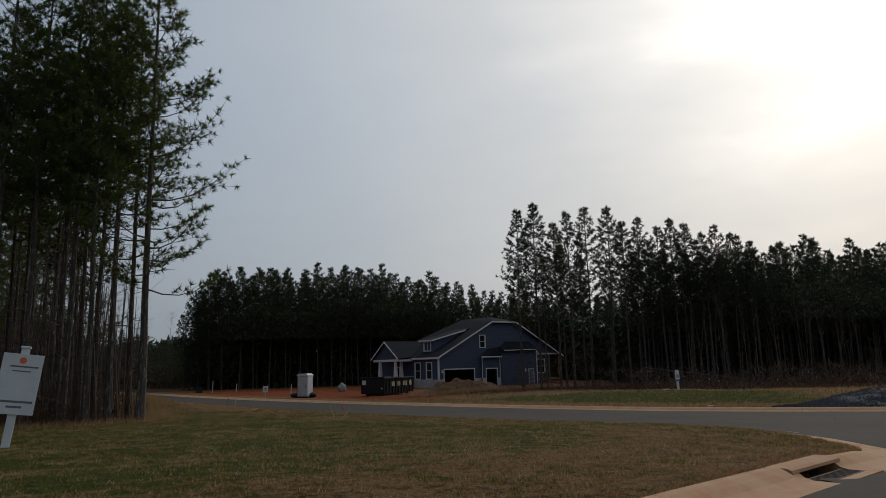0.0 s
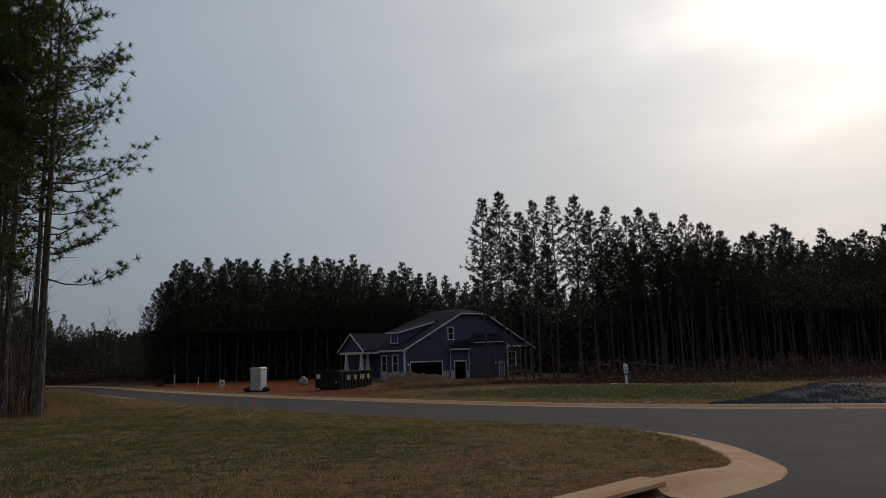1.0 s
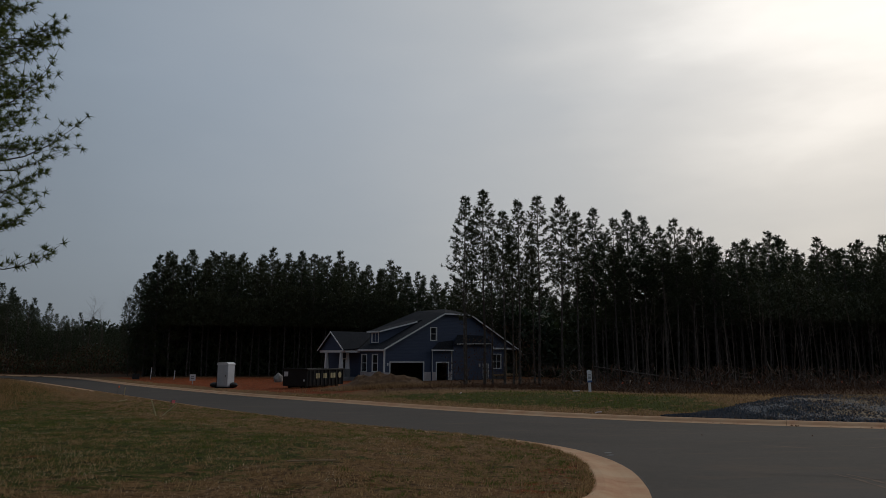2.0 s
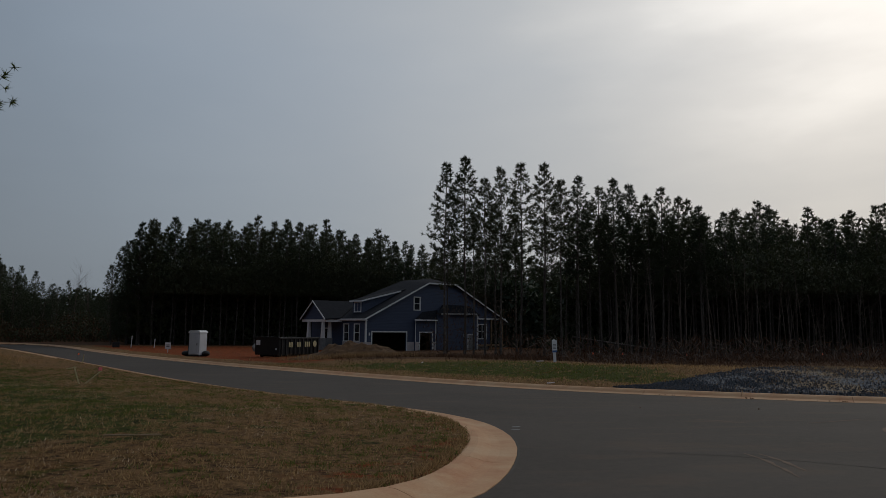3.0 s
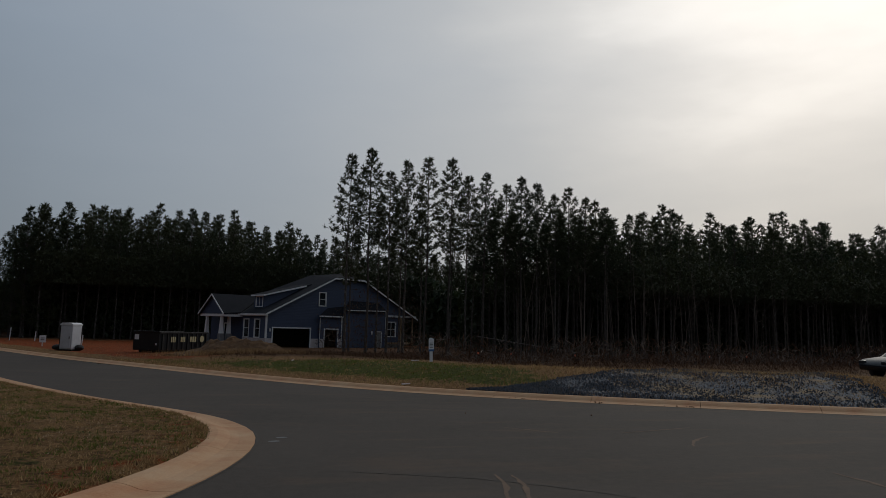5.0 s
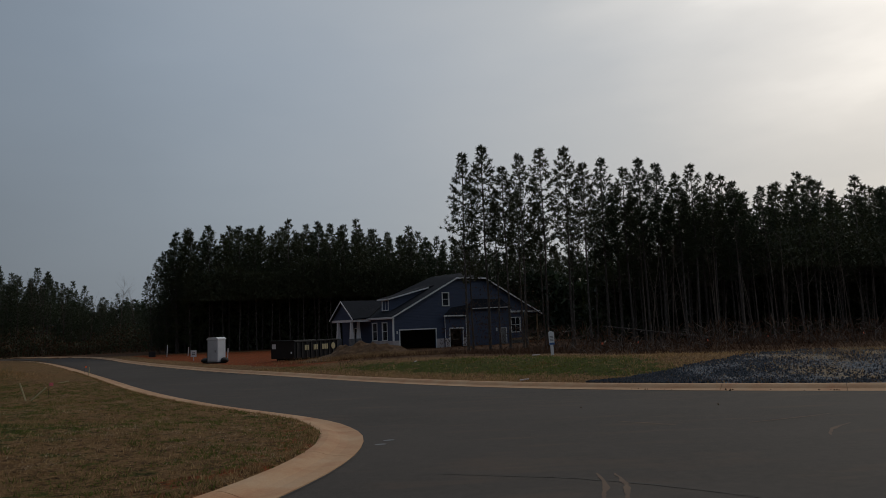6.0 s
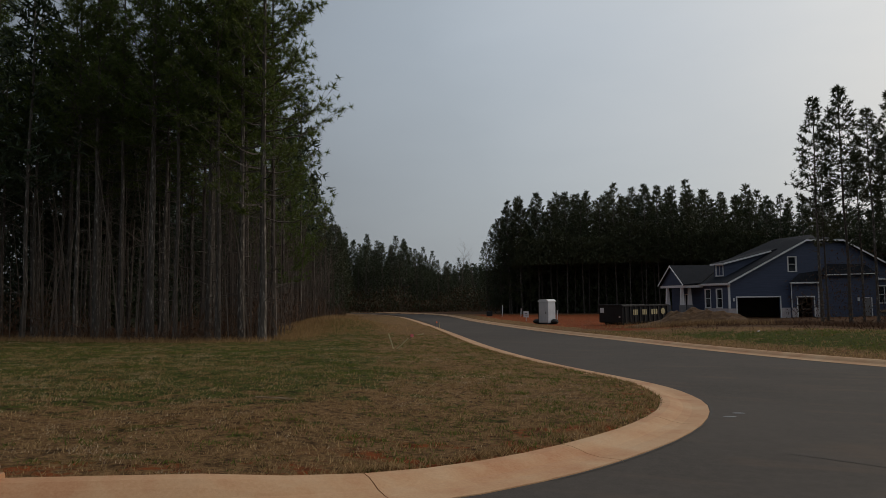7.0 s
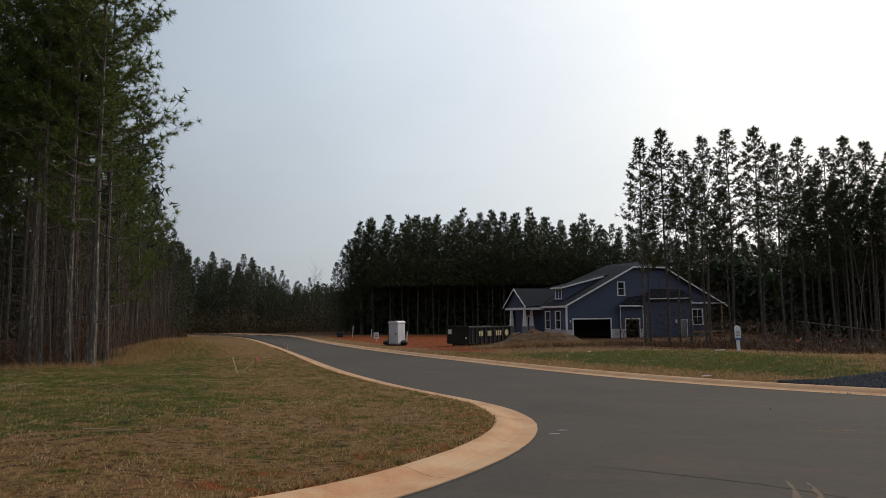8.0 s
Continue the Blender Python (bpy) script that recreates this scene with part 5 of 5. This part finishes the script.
blades("dry_grass", "tall pale dry grass along the wood's edge", tx[k], ty[k], 0.27, 0.010, "drygrass", 1.0)
x, y = scatter(60000, 9, 62, 36, 74, lambda x, y: np.clip(patch_a(x, y), 0, 1))
sd, far = plan(x, y)
k = far & (sd > verge_width(x) + rng.exponential(1.6, len(x)))
blades("brown_weeds", "brown dead weeds before the dark pines", x[k], y[k], 0.34, 0.012, "brush", 1.1)

# ================= gravel pad =================
PAD_FAR = np.array([(19.4, 28.6), (21.8, 29.4), (25.4, 30.6), (31.0, 33.3), (37.0, 34.0)])
far_s = np.concatenate([[0], np.cumsum(np.hypot(*np.diff(FAR_EDGE, axis=0).T))])
s_pad0, s_pad1 = [float(far_s[np.argmin(np.hypot(FAR_EDGE[:, 0] - px, FAR_EDGE[:, 1] - py))]) for px, py in ((18.3, 28.1), (29.5, 20.2))]


def pad_point(u, v):
    """u runs along the kerb, v from the kerb to the back of the spread; the rim is ragged."""
    s_ = s_pad0 + (s_pad1 - s_pad0) * u
    p = np.array([np.interp(s_, far_s, FAR_EDGE[:, 0]), np.interp(s_, far_s, FAR_EDGE[:, 1])])
    q = np.array([np.interp(s_ - 0.5, far_s, FAR_EDGE[:, 0]), np.interp(s_ - 0.5, far_s, FAR_EDGE[:, 1])])
    t = (q - p) / np.linalg.norm(q - p)
    p = p + np.array([-t[1], t[0]]) * 0.82
    f = np.array([np.interp(u, np.linspace(0, 1, 5), PAD_FAR[:, k]) for k in (0, 1)])
    w = 1 + 0.10 * noise.noise((u * 9, 2.0, 0)) * v + 0.05 * noise.noise((u * 30, 5.0, 0)) * v
    return p + (f - p) * v * w


NU, NV = 64, 22
grid = np.array([pad_point(i / NU, j / NV) for i in range(NU + 1) for j in range(NV + 1)])
pad_z = ground_height(grid[:, 0], grid[:, 1])
verts, faces = [], []
for k, ((px, py), z) in enumerate(zip(grid, pad_z)):
    u, v = (k // (NV + 1)) / NU, (k % (NV + 1)) / NV
    rim = min(1.0, 12 * min(u, 1 - u, v + 0.02, 1 - v))
    verts.append((px, py, z - 0.03 + 0.09 * rim + 0.04 * noise.noise((px, py, 1)) * rim))
for i in range(NU):
    for j in range(NV):
        q = i * (NV + 1) + j
        faces.append((q, q + NV + 1, q + NV + 2, q + 1))
pad_me = mesh_from("gravel_pad", verts, faces, ["gravel"])
for p in pad_me.polygons:
    p.use_smooth = True
tagged(new("gravel_pad", pad_me), "spread of blue grey crushed stone with straw patches", "gravel", kind="stuff")
n = 16000
uu, vv = rng.uniform(0.01, 0.985, n), rng.uniform(0.01, 0.98, n)
pp = np.array([pad_point(u, v) for u, v in zip(uu, vv)])
c = np.stack([pp[:, 0], pp[:, 1], ground_height(pp[:, 0], pp[:, 1]) + 0.065], 1)
size = rng.uniform(0.02, 0.055, n)
o = np.array([[1, 0, -0.5], [-0.5, 0.87, -0.5], [-0.5, -0.87, -0.5], [0, 0, 0.8]])
v4 = c[:, None] + (o[None] + rng.normal(0, 0.25, (n, 4, 3))) * size[:, None, None]
fi = (np.arange(n)[:, None, None] * 4 + np.array([[0, 1, 3], [1, 2, 3], [2, 0, 3]])[None]).reshape(-1, 3)
tagged(new("crushed_stone", mesh_from("crushed_stone", v4.reshape(-1, 3).tolist(), fi.tolist(), ["stone"])), "loose crushed stones lying on the gravel", "gravel", kind="stuff")
# dead straw blown over the stones
n = 5000
su, sv = np.clip(rng.normal(0.78, 0.14, n), 0.3, 1.0), np.clip(rng.normal(0.55, 0.2, n), 0.1, 1.0)
pp = np.array([pad_point(u, v) for u, v in zip(su, sv)])
blades("gravel_straw", "dry straw scattered over the gravel", pp[:, 0], pp[:, 1], 0.16, 0.016, "strawblade", 1.6)

# ================= things on the building lot =================
# roll-off container
db = gz(4.3, 66.5)
dump = thing("dumpster", pose(2.75, 65.6, db, 0, 0, -31.0), "black steel roll-off container with faded lettering", "dumpster")
W_, L_, H_ = 2.4, 6.1, 1.6
for nm, dims in (("floor_pan", (0.02, W_ - 0.02, 0.02, L_ - 0.02, 0.18, 0.28)), ("side_panel", (0, 0.05, 0, L_, 0.2, H_)), ("side_panel", (W_ - 0.05, W_, 0, L_, 0.2, H_)),
                 ("end_panel", (0.052, W_ - 0.052, 0, 0.05, 0.2, H_)), ("end_panel", (0.052, W_ - 0.052, L_ - 0.05, L_, 0.2, H_))):
    part(nm, box(*dims, 0.01), "steel", dump)
for y in np.arange(0.35, L_, 0.62):
    for x in (-0.09, W_ + 0.003):
        part("rib", box(x, x + 0.085, y - 0.05, y + 0.05, 0.2, H_ - 0.1, 0.01), "steel", dump)
for x in (-0.10, W_ + 0.0):
    part("top_rail", box(x, x + 0.10, -0.04, L_ + 0.04, H_ - 0.098, H_ + 0.03, 0.02), "steel", dump)
part("top_rail", box(0.002, W_ - 0.002, -0.06, 0.05, H_ + 0.002, H_ + 0.1, 0.02), "steel", dump)
for y in (0.5, L_ - 0.6):
    for x in (0.35, W_ - 0.35):
        part("roller", rod((x - 0.1, y, 0.1), (x + 0.1, y, 0.1), 0.1, 0.1, 12), "steel", dump)
for x in (0.6, W_ - 0.6):
    part("skid", box(x - 0.06, x + 0.06, 0.1, L_ - 0.1, 0.04, 0.178), "steel", dump)
for y0, w in ((1.3, 0.62), (2.5, 0.62), (3.7, 0.9)):
    for i in range(3):
        part("lettering", box(W_ + 0.09, W_ + 0.094, y0 + i * w / 3, y0 + (i + 0.72) * w / 3, 0.82, 1.25), "yellow", dump, "faded cream lettering")
bm = rod((W_ + 0.09, 5.3, 1.05), (W_ + 0.10, 5.3, 1.05), 0.28, 0.28, 20)
part("round_mark", bm, "yellow", dump)
part("notice", box(0.12, 0.52, -0.012, -0.002, 1.0, 1.4), "white", dump, "small white notice")
part("latch", box(2.1, 2.2, -0.07, -0.002, 0.6, 0.75, 0.01), "white", dump)

# portable toilet
tb = gz(-2, 68.4)
wc = thing("portable_toilet", pose(-2.42, 68.5, tb, 0, 0, -24), "pale grey plastic portable toilet on the red clay", "toilet")
part("skid_base", box(-0.6, 0.6, -0.6, 0.6, 0.0, 0.12, 0.02), "steel", wc)
part("cabin", box(-0.55, 0.55, -0.55, 0.55, 0.122, 2.02, 0.06), "plastic", wc)
bm = bmesh.new()
prism([(-0.58, 0), (0.58, 0), (0.58, 0.10), (0.40, 0.22), (-0.40, 0.22), (-0.58, 0.10)], 1.16, bm, Matrix.Translation((0, -0.58, 2.022)))
part("roof", bm, "whiteplastic", wc, "translucent white roof")
part("door", box(-0.42, 0.42, -0.585, -0.553, 0.2, 1.95, 0.015), "plastic", wc)
part("door_handle", box(0.30, 0.36, -0.61, -0.587, 0.95, 1.15, 0.008), "steel", wc)
for x in (-0.54,):
    part("corner_post", box(x, x + 0.05, -0.575, -0.553, 0.13, 2.0, 0.01), "steel", wc, "dark corner strip")
for i in range(4):
    part("vent_slot", box(-0.35, 0.35, 0.552, 0.556, 1.6 + i * 0.07, 1.63 + i * 0.07), "steel", wc)
for x, w in ((-1.0, 0.6), (0.85, 0.45)):
    bm = bmesh.new()
    bmesh.ops.create_icosphere(bm, subdivisions=2, radius=1, matrix=Matrix.Translation((0, 0, 0.25)) @ Matrix.Diagonal((w * 0.75, 0.4, 0.24, 1)))
    for v in bm.verts:
        v.co += Vector(noise.noise_vector(v.co * 3 + Vector((x, 0, 0)))) * 0.06
        v.co.z = max(v.co.z, 0.0)
    bag = part("rubbish_bag", bm, "rubber")
    bag.matrix_world = pose(-2.42 + x * 0.9, 68.5 - x * 0.25, tb, 0, 0, 10)
    tagged(bag, "black rubbish bag lying beside the toilet", "rubbish bag", "rubbish bags")


def boulder(x, y, sx, sy, sz, seed, name, label, mat, cat):
    bm = bmesh.new()
    bmesh.ops.create_icosphere(bm, subdivisions=3, radius=1)
    for v in bm.verts:
        v.co += Vector(noise.noise_vector(v.co * 1.3 + Vector((seed, 0, 0)))) * 0.22
        v.co = Vector((v.co.x * sx, v.co.y * sy, v.co.z * sz))
    ob = part(name, bm, mat)
    ob.matrix_world = pose(x, y, gz(x, y) + sz * 0.55, 0, 0, seed * 40)
    return tagged(ob, label, cat)


boulder(1.1, 83.0, 0.55, 0.5, 0.62, 2, "boulder", "pale grey rounded boulder on the clay", "rock", "boulder")

# straw covered dirt pile before the house
bm = bmesh.new()
bmesh.ops.create_grid(bm, x_segments=44, y_segments=30, size=1)
for v in bm.verts:
    x, y = v.co.x * 4.6, v.co.y * 2.6
    hgt = 1.15 * math.exp(-((x + 1.0) / 1.9) ** 2 - (y / 1.3) ** 2) + 0.8 * math.exp(-((x - 1.8) / 1.5) ** 2 - ((y - 0.2) / 1.2) ** 2)
    edge = max(abs(v.co.x), abs(v.co.y))
    hgt += noise.noise((x * 1.2, y * 1.2, 5)) * 0.45 * hgt + noise.noise((x * 4, y * 4, 9)) * 0.14 * min(1, hgt * 2)
    v.co = Vector((x, y, hgt - (0.25 if edge > 0.97 else 0.03)))
pile = part("dirt_mound", bm, "dirt")
pile.matrix_world = pose(11.0, 58.5, gz(11.0, 58.5), 0, 0, -12)
tagged(pile, "heap of red brown dirt covered with straw", "dirt mound")
n = 6000
px_, py_ = rng.normal(11.0, 2.4, n), rng.normal(57.2, 1.0, n)
blades("pile_weeds", "dry weeds and straw round the dirt heap", px_, py_, 0.4, 0.012, "drygrass", 0.7)
bm = bmesh.new()
for i in range(9):
    m = Matrix.Translation((rng.uniform(-0.7, 0.7), rng.uniform(-0.3, 0.3), 0.1 + rng.uniform(0, 0.25))) @ Euler(rng.uniform(0, 3, 3)).to_matrix().to_4x4()
    box(-0.25, 0.25, -0.15, 0.15, -0.05, 0.05, 0.01, bm, m)
rub = part("scrap_heap", bm, "wrap")
rub.matrix_world = pose(12.0, 80.0, gz(12, 80), 0, 0, 20)
tagged(rub, "pale offcuts and torn wrap heaped by the garage", "debris")

# ================= markers, signs, stakes =================


def lot_marker(x, y, tall, m_turn):
    root = thing("lot_marker", pose(x, y, gz(x, y), 0, -2, m_turn), "white plastic lot marker post with a blue banded panel", "sign")
    part("post", box(-0.075, 0.075, -0.03, 0.03, -0.1, 0.62, 0.01), "whiteplastic", root)
    bm = box(-0.14, 0.14, -0.045, -0.032, 0.50, tall - 0.05, 0.006)
    part("panel", bm, "whiteplastic", root, "white notice panel")
    part("cap", rod((0, -0.03, tall - 0.11), (0, 0.03, tall - 0.11), 0.11, 0.11, 16), "whiteplastic", root)
    part("backing", box(-0.11, 0.11, -0.03, 0.03, 0.622, tall - 0.12, 0.01), "whiteplastic", root)
    part("band", box(-0.135, 0.135, -0.050, -0.046, 0.50, 0.60), "blue", root, "blue band")
    for i in range(4):
        part("print", box(-0.09, 0.09, -0.050, -0.046, 0.68 + i * 0.07, 0.71 + i * 0.07), "grey", root, "grey printed line")
    return root


lot_marker(20.55, 39.9, 1.16, 8)


def lot_sign():
    x, y = -7.3, 19.6
    root = thing("lot_sign", pose(x, y, gz(x, y), 0, 0, 20) @ pose(0, 0, 0, 0, 7, 0) @ Matrix.Diagonal((1.05, 1.05, 1.05, 1)), "white real estate sign on a white post, leaning", "sign")
    part("post", box(-0.09, 0.09, 0.0, 0.09, -0.2, 2.28, 0.01), "whiteplastic", root, "white post")
    part("post_cap", box(-0.11, 0.11, -0.02, 0.11, 2.282, 2.34, 0.015), "whiteplastic", root)
    part("panel", box(-0.42, 0.42, -0.04, -0.004, 0.75, 2.15, 0.006), "whiteplastic", root, "white sign panel")
    part("badge", rod((0, -0.043, 2.0), (0, -0.040, 2.0), 0.075, 0.075, 20), "orange", root, "orange round badge")
    part("print", box(-0.24, 0.34, -0.044, -0.041, 1.84, 1.875), "grey", root, "grey printed line")
    part("print", box(-0.18, 0.20, -0.044, -0.041, 1.74, 1.765), "grey", root, "grey printed line")
    part("print", box(-0.36, 0.36, -0.044, -0.041, 1.02, 1.07), "grey", root, "grey printed line")
    part("print", box(-0.16, 0.16, -0.044, -0.041, 0.90, 0.95), "grey", root, "grey printed line")


lot_sign()


def pin_flag(x, y, mat, label, h=0.5, turn=0):
    root = thing("pin_flag", pose(x, y, gz(x, y), 4, 3, turn), label, "flag", "survey flags")
    part("wire", rod((0, 0, -0.05), (0, 0, h), 0.006, 0.006, 5), "steel", root)
    part("flag", box(0.004, 0.13, -0.004, 0.004, h - 0.12, h, 0.002), mat, root)


def stake(x, y, h, tilt, turn, label):
    root = thing("survey_stake", pose(x, y, gz(x, y), 0, tilt, turn), label, "stake", "survey stakes")
    bm = box(-0.02, 0.02, -0.010, 0.010, 0.0, h)
    part("shaft", bm, "yellow", root)
    bm = bmesh.new()
    bmesh.ops.create_cone(bm, cap_ends=True, segments=4, radius1=0.002, radius2=0.022, depth=0.1, matrix=Matrix.Translation((0, 0, -0.05)))
    part("point", bm, "lumber", root)


pin_flag(0.84, 32.1, "pink", "small pink survey flag in the grass", 0.55, 20)
stake(0.55, 31.2, 0.62, -18, 10, "pale wooden stake leaning over in the grass")
stake(0.80, 31.0, 0.62, 48, 10, "pale wooden stake leaning over in the grass")
pin_flag(-7.3, 54.0, "orange", "small orange survey flag in the grass", 0.6, 60)
stake(-6.6, 53.0, 0.6, 6, 0, "pale wooden stake upright in the grass")
stake(-4.6, 44.6, 0.5, 80, 30, "pale wooden stake lying in the grass")
for fx_, fy_ in ((24.5, 45.0), (27.6, 47.5), (31.5, 46.5), (37.0, 50.0), (43.0, 49.0), (47.0, 50.5)):
    pin_flag(fx_, fy_, "orange", "small orange survey flag among brown weeds", 0.6, fx_ * 30)
# marker posts on the red clay
for x, y, h, w in ((-7.0, 78.0, 0.95, 0.55),):
    root = thing("small_sign", pose(x, y, gz(x, y), 0, 0, 10), "small white site sign on a short post", "sign")
    part("post", box(-0.04, 0.04, 0.0, 0.05, -0.1, h), "whiteplastic", root)
    part("panel", box(-w / 2, w / 2, -0.03, -0.002, 0.35, h + 0.05, 0.005), "whiteplastic", root)
    for i in range(2):
        part("print", box(-0.15, 0.15, -0.036, -0.032, 0.55 + i * 0.16, 0.63 + i * 0.16), "grey", root)
for x, y, h in ((-15.9, 98.0, 1.45), (-12.4, 95.0, 1.05), (-4.6, 82.0, 1.0)):
    root = thing("marker_post", pose(x, y, gz(x, y), 0, 3, 0), "weathered white marker post on the clay", "post", "marker posts")
    part("post", box(-0.045, 0.045, -0.04, 0.04, -0.1, h, 0.012), "whiteplastic", root)
    part("post_cap", box(-0.055, 0.055, -0.05, 0.05, h + 0.001, h + 0.03, 0.008), "whiteplastic", root)
root = thing("utility_box", pose(-17.4, 97.0, gz(-17.4, 97), 0, 0, 20), "dark green utility box on the verge", "utility box")
part("body", box(-0.4, 0.4, -0.3, 0.3, 0, 0.6, 0.04), "steel", root)
part("lid", box(-0.43, 0.43, -0.33, 0.33, 0.601, 0.65, 0.02), "steel", root)

# ---- fallen trunk leaning before the pines ----
bm = rod((32.5, 70.5, gz(32.5, 70.5) + 1.9), (44.0, 66.5, gz(44, 66.5) + 0.05), 0.07, 0.11, 8)
rod((35.0, 69.7, gz(35, 69.7) + 1.4), (35.6, 69.0, gz(35, 69.7) + 2.1), 0.03, 0.012, 5, bm)
log = part("fallen_trunk", bm, "bark")
tagged(log, "thin fallen pine trunk leaning among the brush", "fallen tree")
# short pale log and scraps on the verge
for x, y, ln, turn in ((17.4, 30.8, 0.35, 20), (19.7, 39.7, 0.4, 5), (14.0, 42.5, 0.22, 60)):
    bm = rod((-ln / 2, 0, 0.03), (ln / 2, 0, 0.05), 0.03, 0.02, 7)
    ob = part("scrap_wood", bm, "wrap")
    ob.matrix_world = pose(x, y, gz(x, y) + 0.02, 0, 0, turn)
    tagged(ob, "pale scrap lying in the grass", "scrap", "pale scraps")
# stick in the lawn
bm = rod((-0.40, 0, 0.02), (0.35, 0.05, 0.04), 0.012, 0.007, 6)
rod((0.1, 0.02, 0.03), (0.45, -0.15, 0.06), 0.011, 0.005, 5, bm)
ob = part("dead_stick", bm, "lumber")
ob.matrix_world = pose(6.6, 15.2, gz(6.6, 15.2) + 0.02, 0, 0, -10)
tagged(ob, "dead stick lying on the lawn", "stick")

# ================= marks on the road =================


def road_strip(name, label, pts, widths, mat, lift=0.004):
    """A thin mark laid just above the asphalt."""
    line = curve_points(pts, 0.12)
    t = np.gradient(line, axis=0)
    t /= np.linalg.norm(t, axis=1)[:, None] + 1e-9
    w = np.interp(np.linspace(0, 1, len(line)), np.linspace(0, 1, len(widths)), widths) * rng.uniform(0.5, 1.5, len(line))
    line = line + rng.normal(0, 0.008, line.shape)
    l, r = line + np.stack([-t[:, 1], t[:, 0]], 1) * w[:, None], line - np.stack([-t[:, 1], t[:, 0]], 1) * w[:, None]
    v = [(x, y, float(road_height(x, y)) + lift) for x, y in np.concatenate([l, r])]
    n = len(line)
    f = [(i + n, i + n + 1, i + 1, i) for i in range(n - 1)]
    ob = new(name, mesh_from(name, v, f, [mat]))
    return tagged(ob, label, "road mark")


road_strip("crack_seam", "dark crack across the asphalt", [(13.2, 15.3), (14.65, 14.63), (15.2, 14.25), (15.7, 13.75), (16.3, 12.9), (17.0, 11.8), (18.4, 10.3)], [0.008, 0.022, 0.02, 0.015], "void")
for pts in ([(15.15, 14.75), (15.05, 14.1), (14.75, 13.2), (14.5, 12.6)], [(15.35, 14.7), (15.25, 14.0), (14.95, 13.1)], [(19.6, 14.2), (19.5, 13.6), (19.3, 12.9)], [(20.4, 17.9), (19.7, 17.3), (19.2, 16.6)],
            [(20.9, 19.2), (19.8, 18.8), (18.9, 18.5)], [(17.0, 19.6), (17.8, 18.6)]):
    road_strip("clay_tyre_mark", "faint orange clay tyre mark on the asphalt", pts, [0.01, 0.035, 0.012], "claymark")
for x, y in ((12.62, 18.05), (12.75, 18.5)):
    bm = bmesh.new()
    bmesh.ops.create_icosphere(bm, subdivisions=2, radius=1, matrix=Matrix.Diagonal((0.10, 0.05, 0.008, 1)))
    for v in bm.verts:
        v.co.x *= 1 + 0.3 * noise.noise(v.co * 20)
    ob = part("mortar_splash", bm, "block")
    ob.matrix_world = pose(x, y, float(road_height(x, y)) + 0.004, 0, 0, 15)
    tagged(ob, "pale mortar splash on the asphalt", "stain", "mortar splashes")
for i in range(28):
    x, y = (rng.uniform(19.5, 25.0), 0) if i < 26 else (rng.uniform(12, 22), rng.uniform(12, 24))
    if i < 26:
        y = float(np.interp(x, FAR_EDGE[::-1, 0], FAR_EDGE[::-1, 1])) + rng.normal(0.15, 0.15)
    if plan([x], [y])[0][0] > 0.3:
        continue
    bm = bmesh.new()
    bmesh.ops.create_icosphere(bm, subdivisions=1, radius=rng.uniform(0.012, 0.026))
    for v in bm.verts:
        v.co *= 1 + 0.35 * noise.noise(v.co * 40 + Vector((i, 0, 0)))
    ob = part("clod", bm, "dirt")
    ob.matrix_world = pose(x, y, float(road_height(x, y)) + 0.02, 0, 0, i * 30)
    tagged(ob, "clod of dirt dropped on the road", "clod", "clods of dirt")

# ================= parked car at the roadside =================


def parked_car(x, y, turn):
    root = thing("car", pose(x, y, gz(x, y), 0, 0, turn), "dark parked car on the grass beyond the kerb", "car")
    side = [(-2.25, 0.35), (-2.28, 0.62), (-2.1, 0.82), (-1.2, 0.95), (-0.55, 1.38), (0.9, 1.42), (1.75, 1.02), (2.2, 0.95), (2.3, 0.6), (2.25, 0.35)]
    bm = prism(side, 1.76, None, Matrix.Translation((0, -0.88, 0)))
    es = [e for e in bm.edges if abs(e.verts[0].co.y - e.verts[1].co.y) < 0.01]
    bmesh.ops.bevel(bm, geom=es, offset=0.10, segments=3, affect='EDGES', profile=0.6)
    body = part("body", bm, "carpaint", root)
    for p in body.data.polygons:
        p.use_smooth = True
    wsh = slab([(-1.18, -0.70, 0.965), (-1.18, 0.70, 0.965), (-0.60, 0.62, 1.365), (-0.60, -0.62, 1.365)], -0.012)
    part("windscreen", wsh, "glass", root)
    for s in (-1, 1):
        bm = prism([(-1.0, 1.0), (-0.52, 1.33), (0.85, 1.36), (1.45, 1.02)], 0.012, None, Matrix.Translation((0, s * 0.885 - (0.012 if s < 0 else 0), 0)))
        part("side_window", bm, "glass", root)
        part("headlight", box(-2.285, -2.12, s * 0.68 - 0.16, s * 0.68 + 0.16, 0.62, 0.76, 0.02), "glass", root)
        for wx in (-1.42, 1.42):
            wheel = part("wheel", rod((wx, s * 0.68, 0.31), (wx, s * 0.9, 0.31), 0.32, 0.32, 20), "rubber", root)
            part("rim", rod((wx, s * 0.895, 0.31), (wx, s * 0.912, 0.31), 0.2, 0.18, 14), "plastic", wheel)


parked_car(40.6, 31.0, -8)
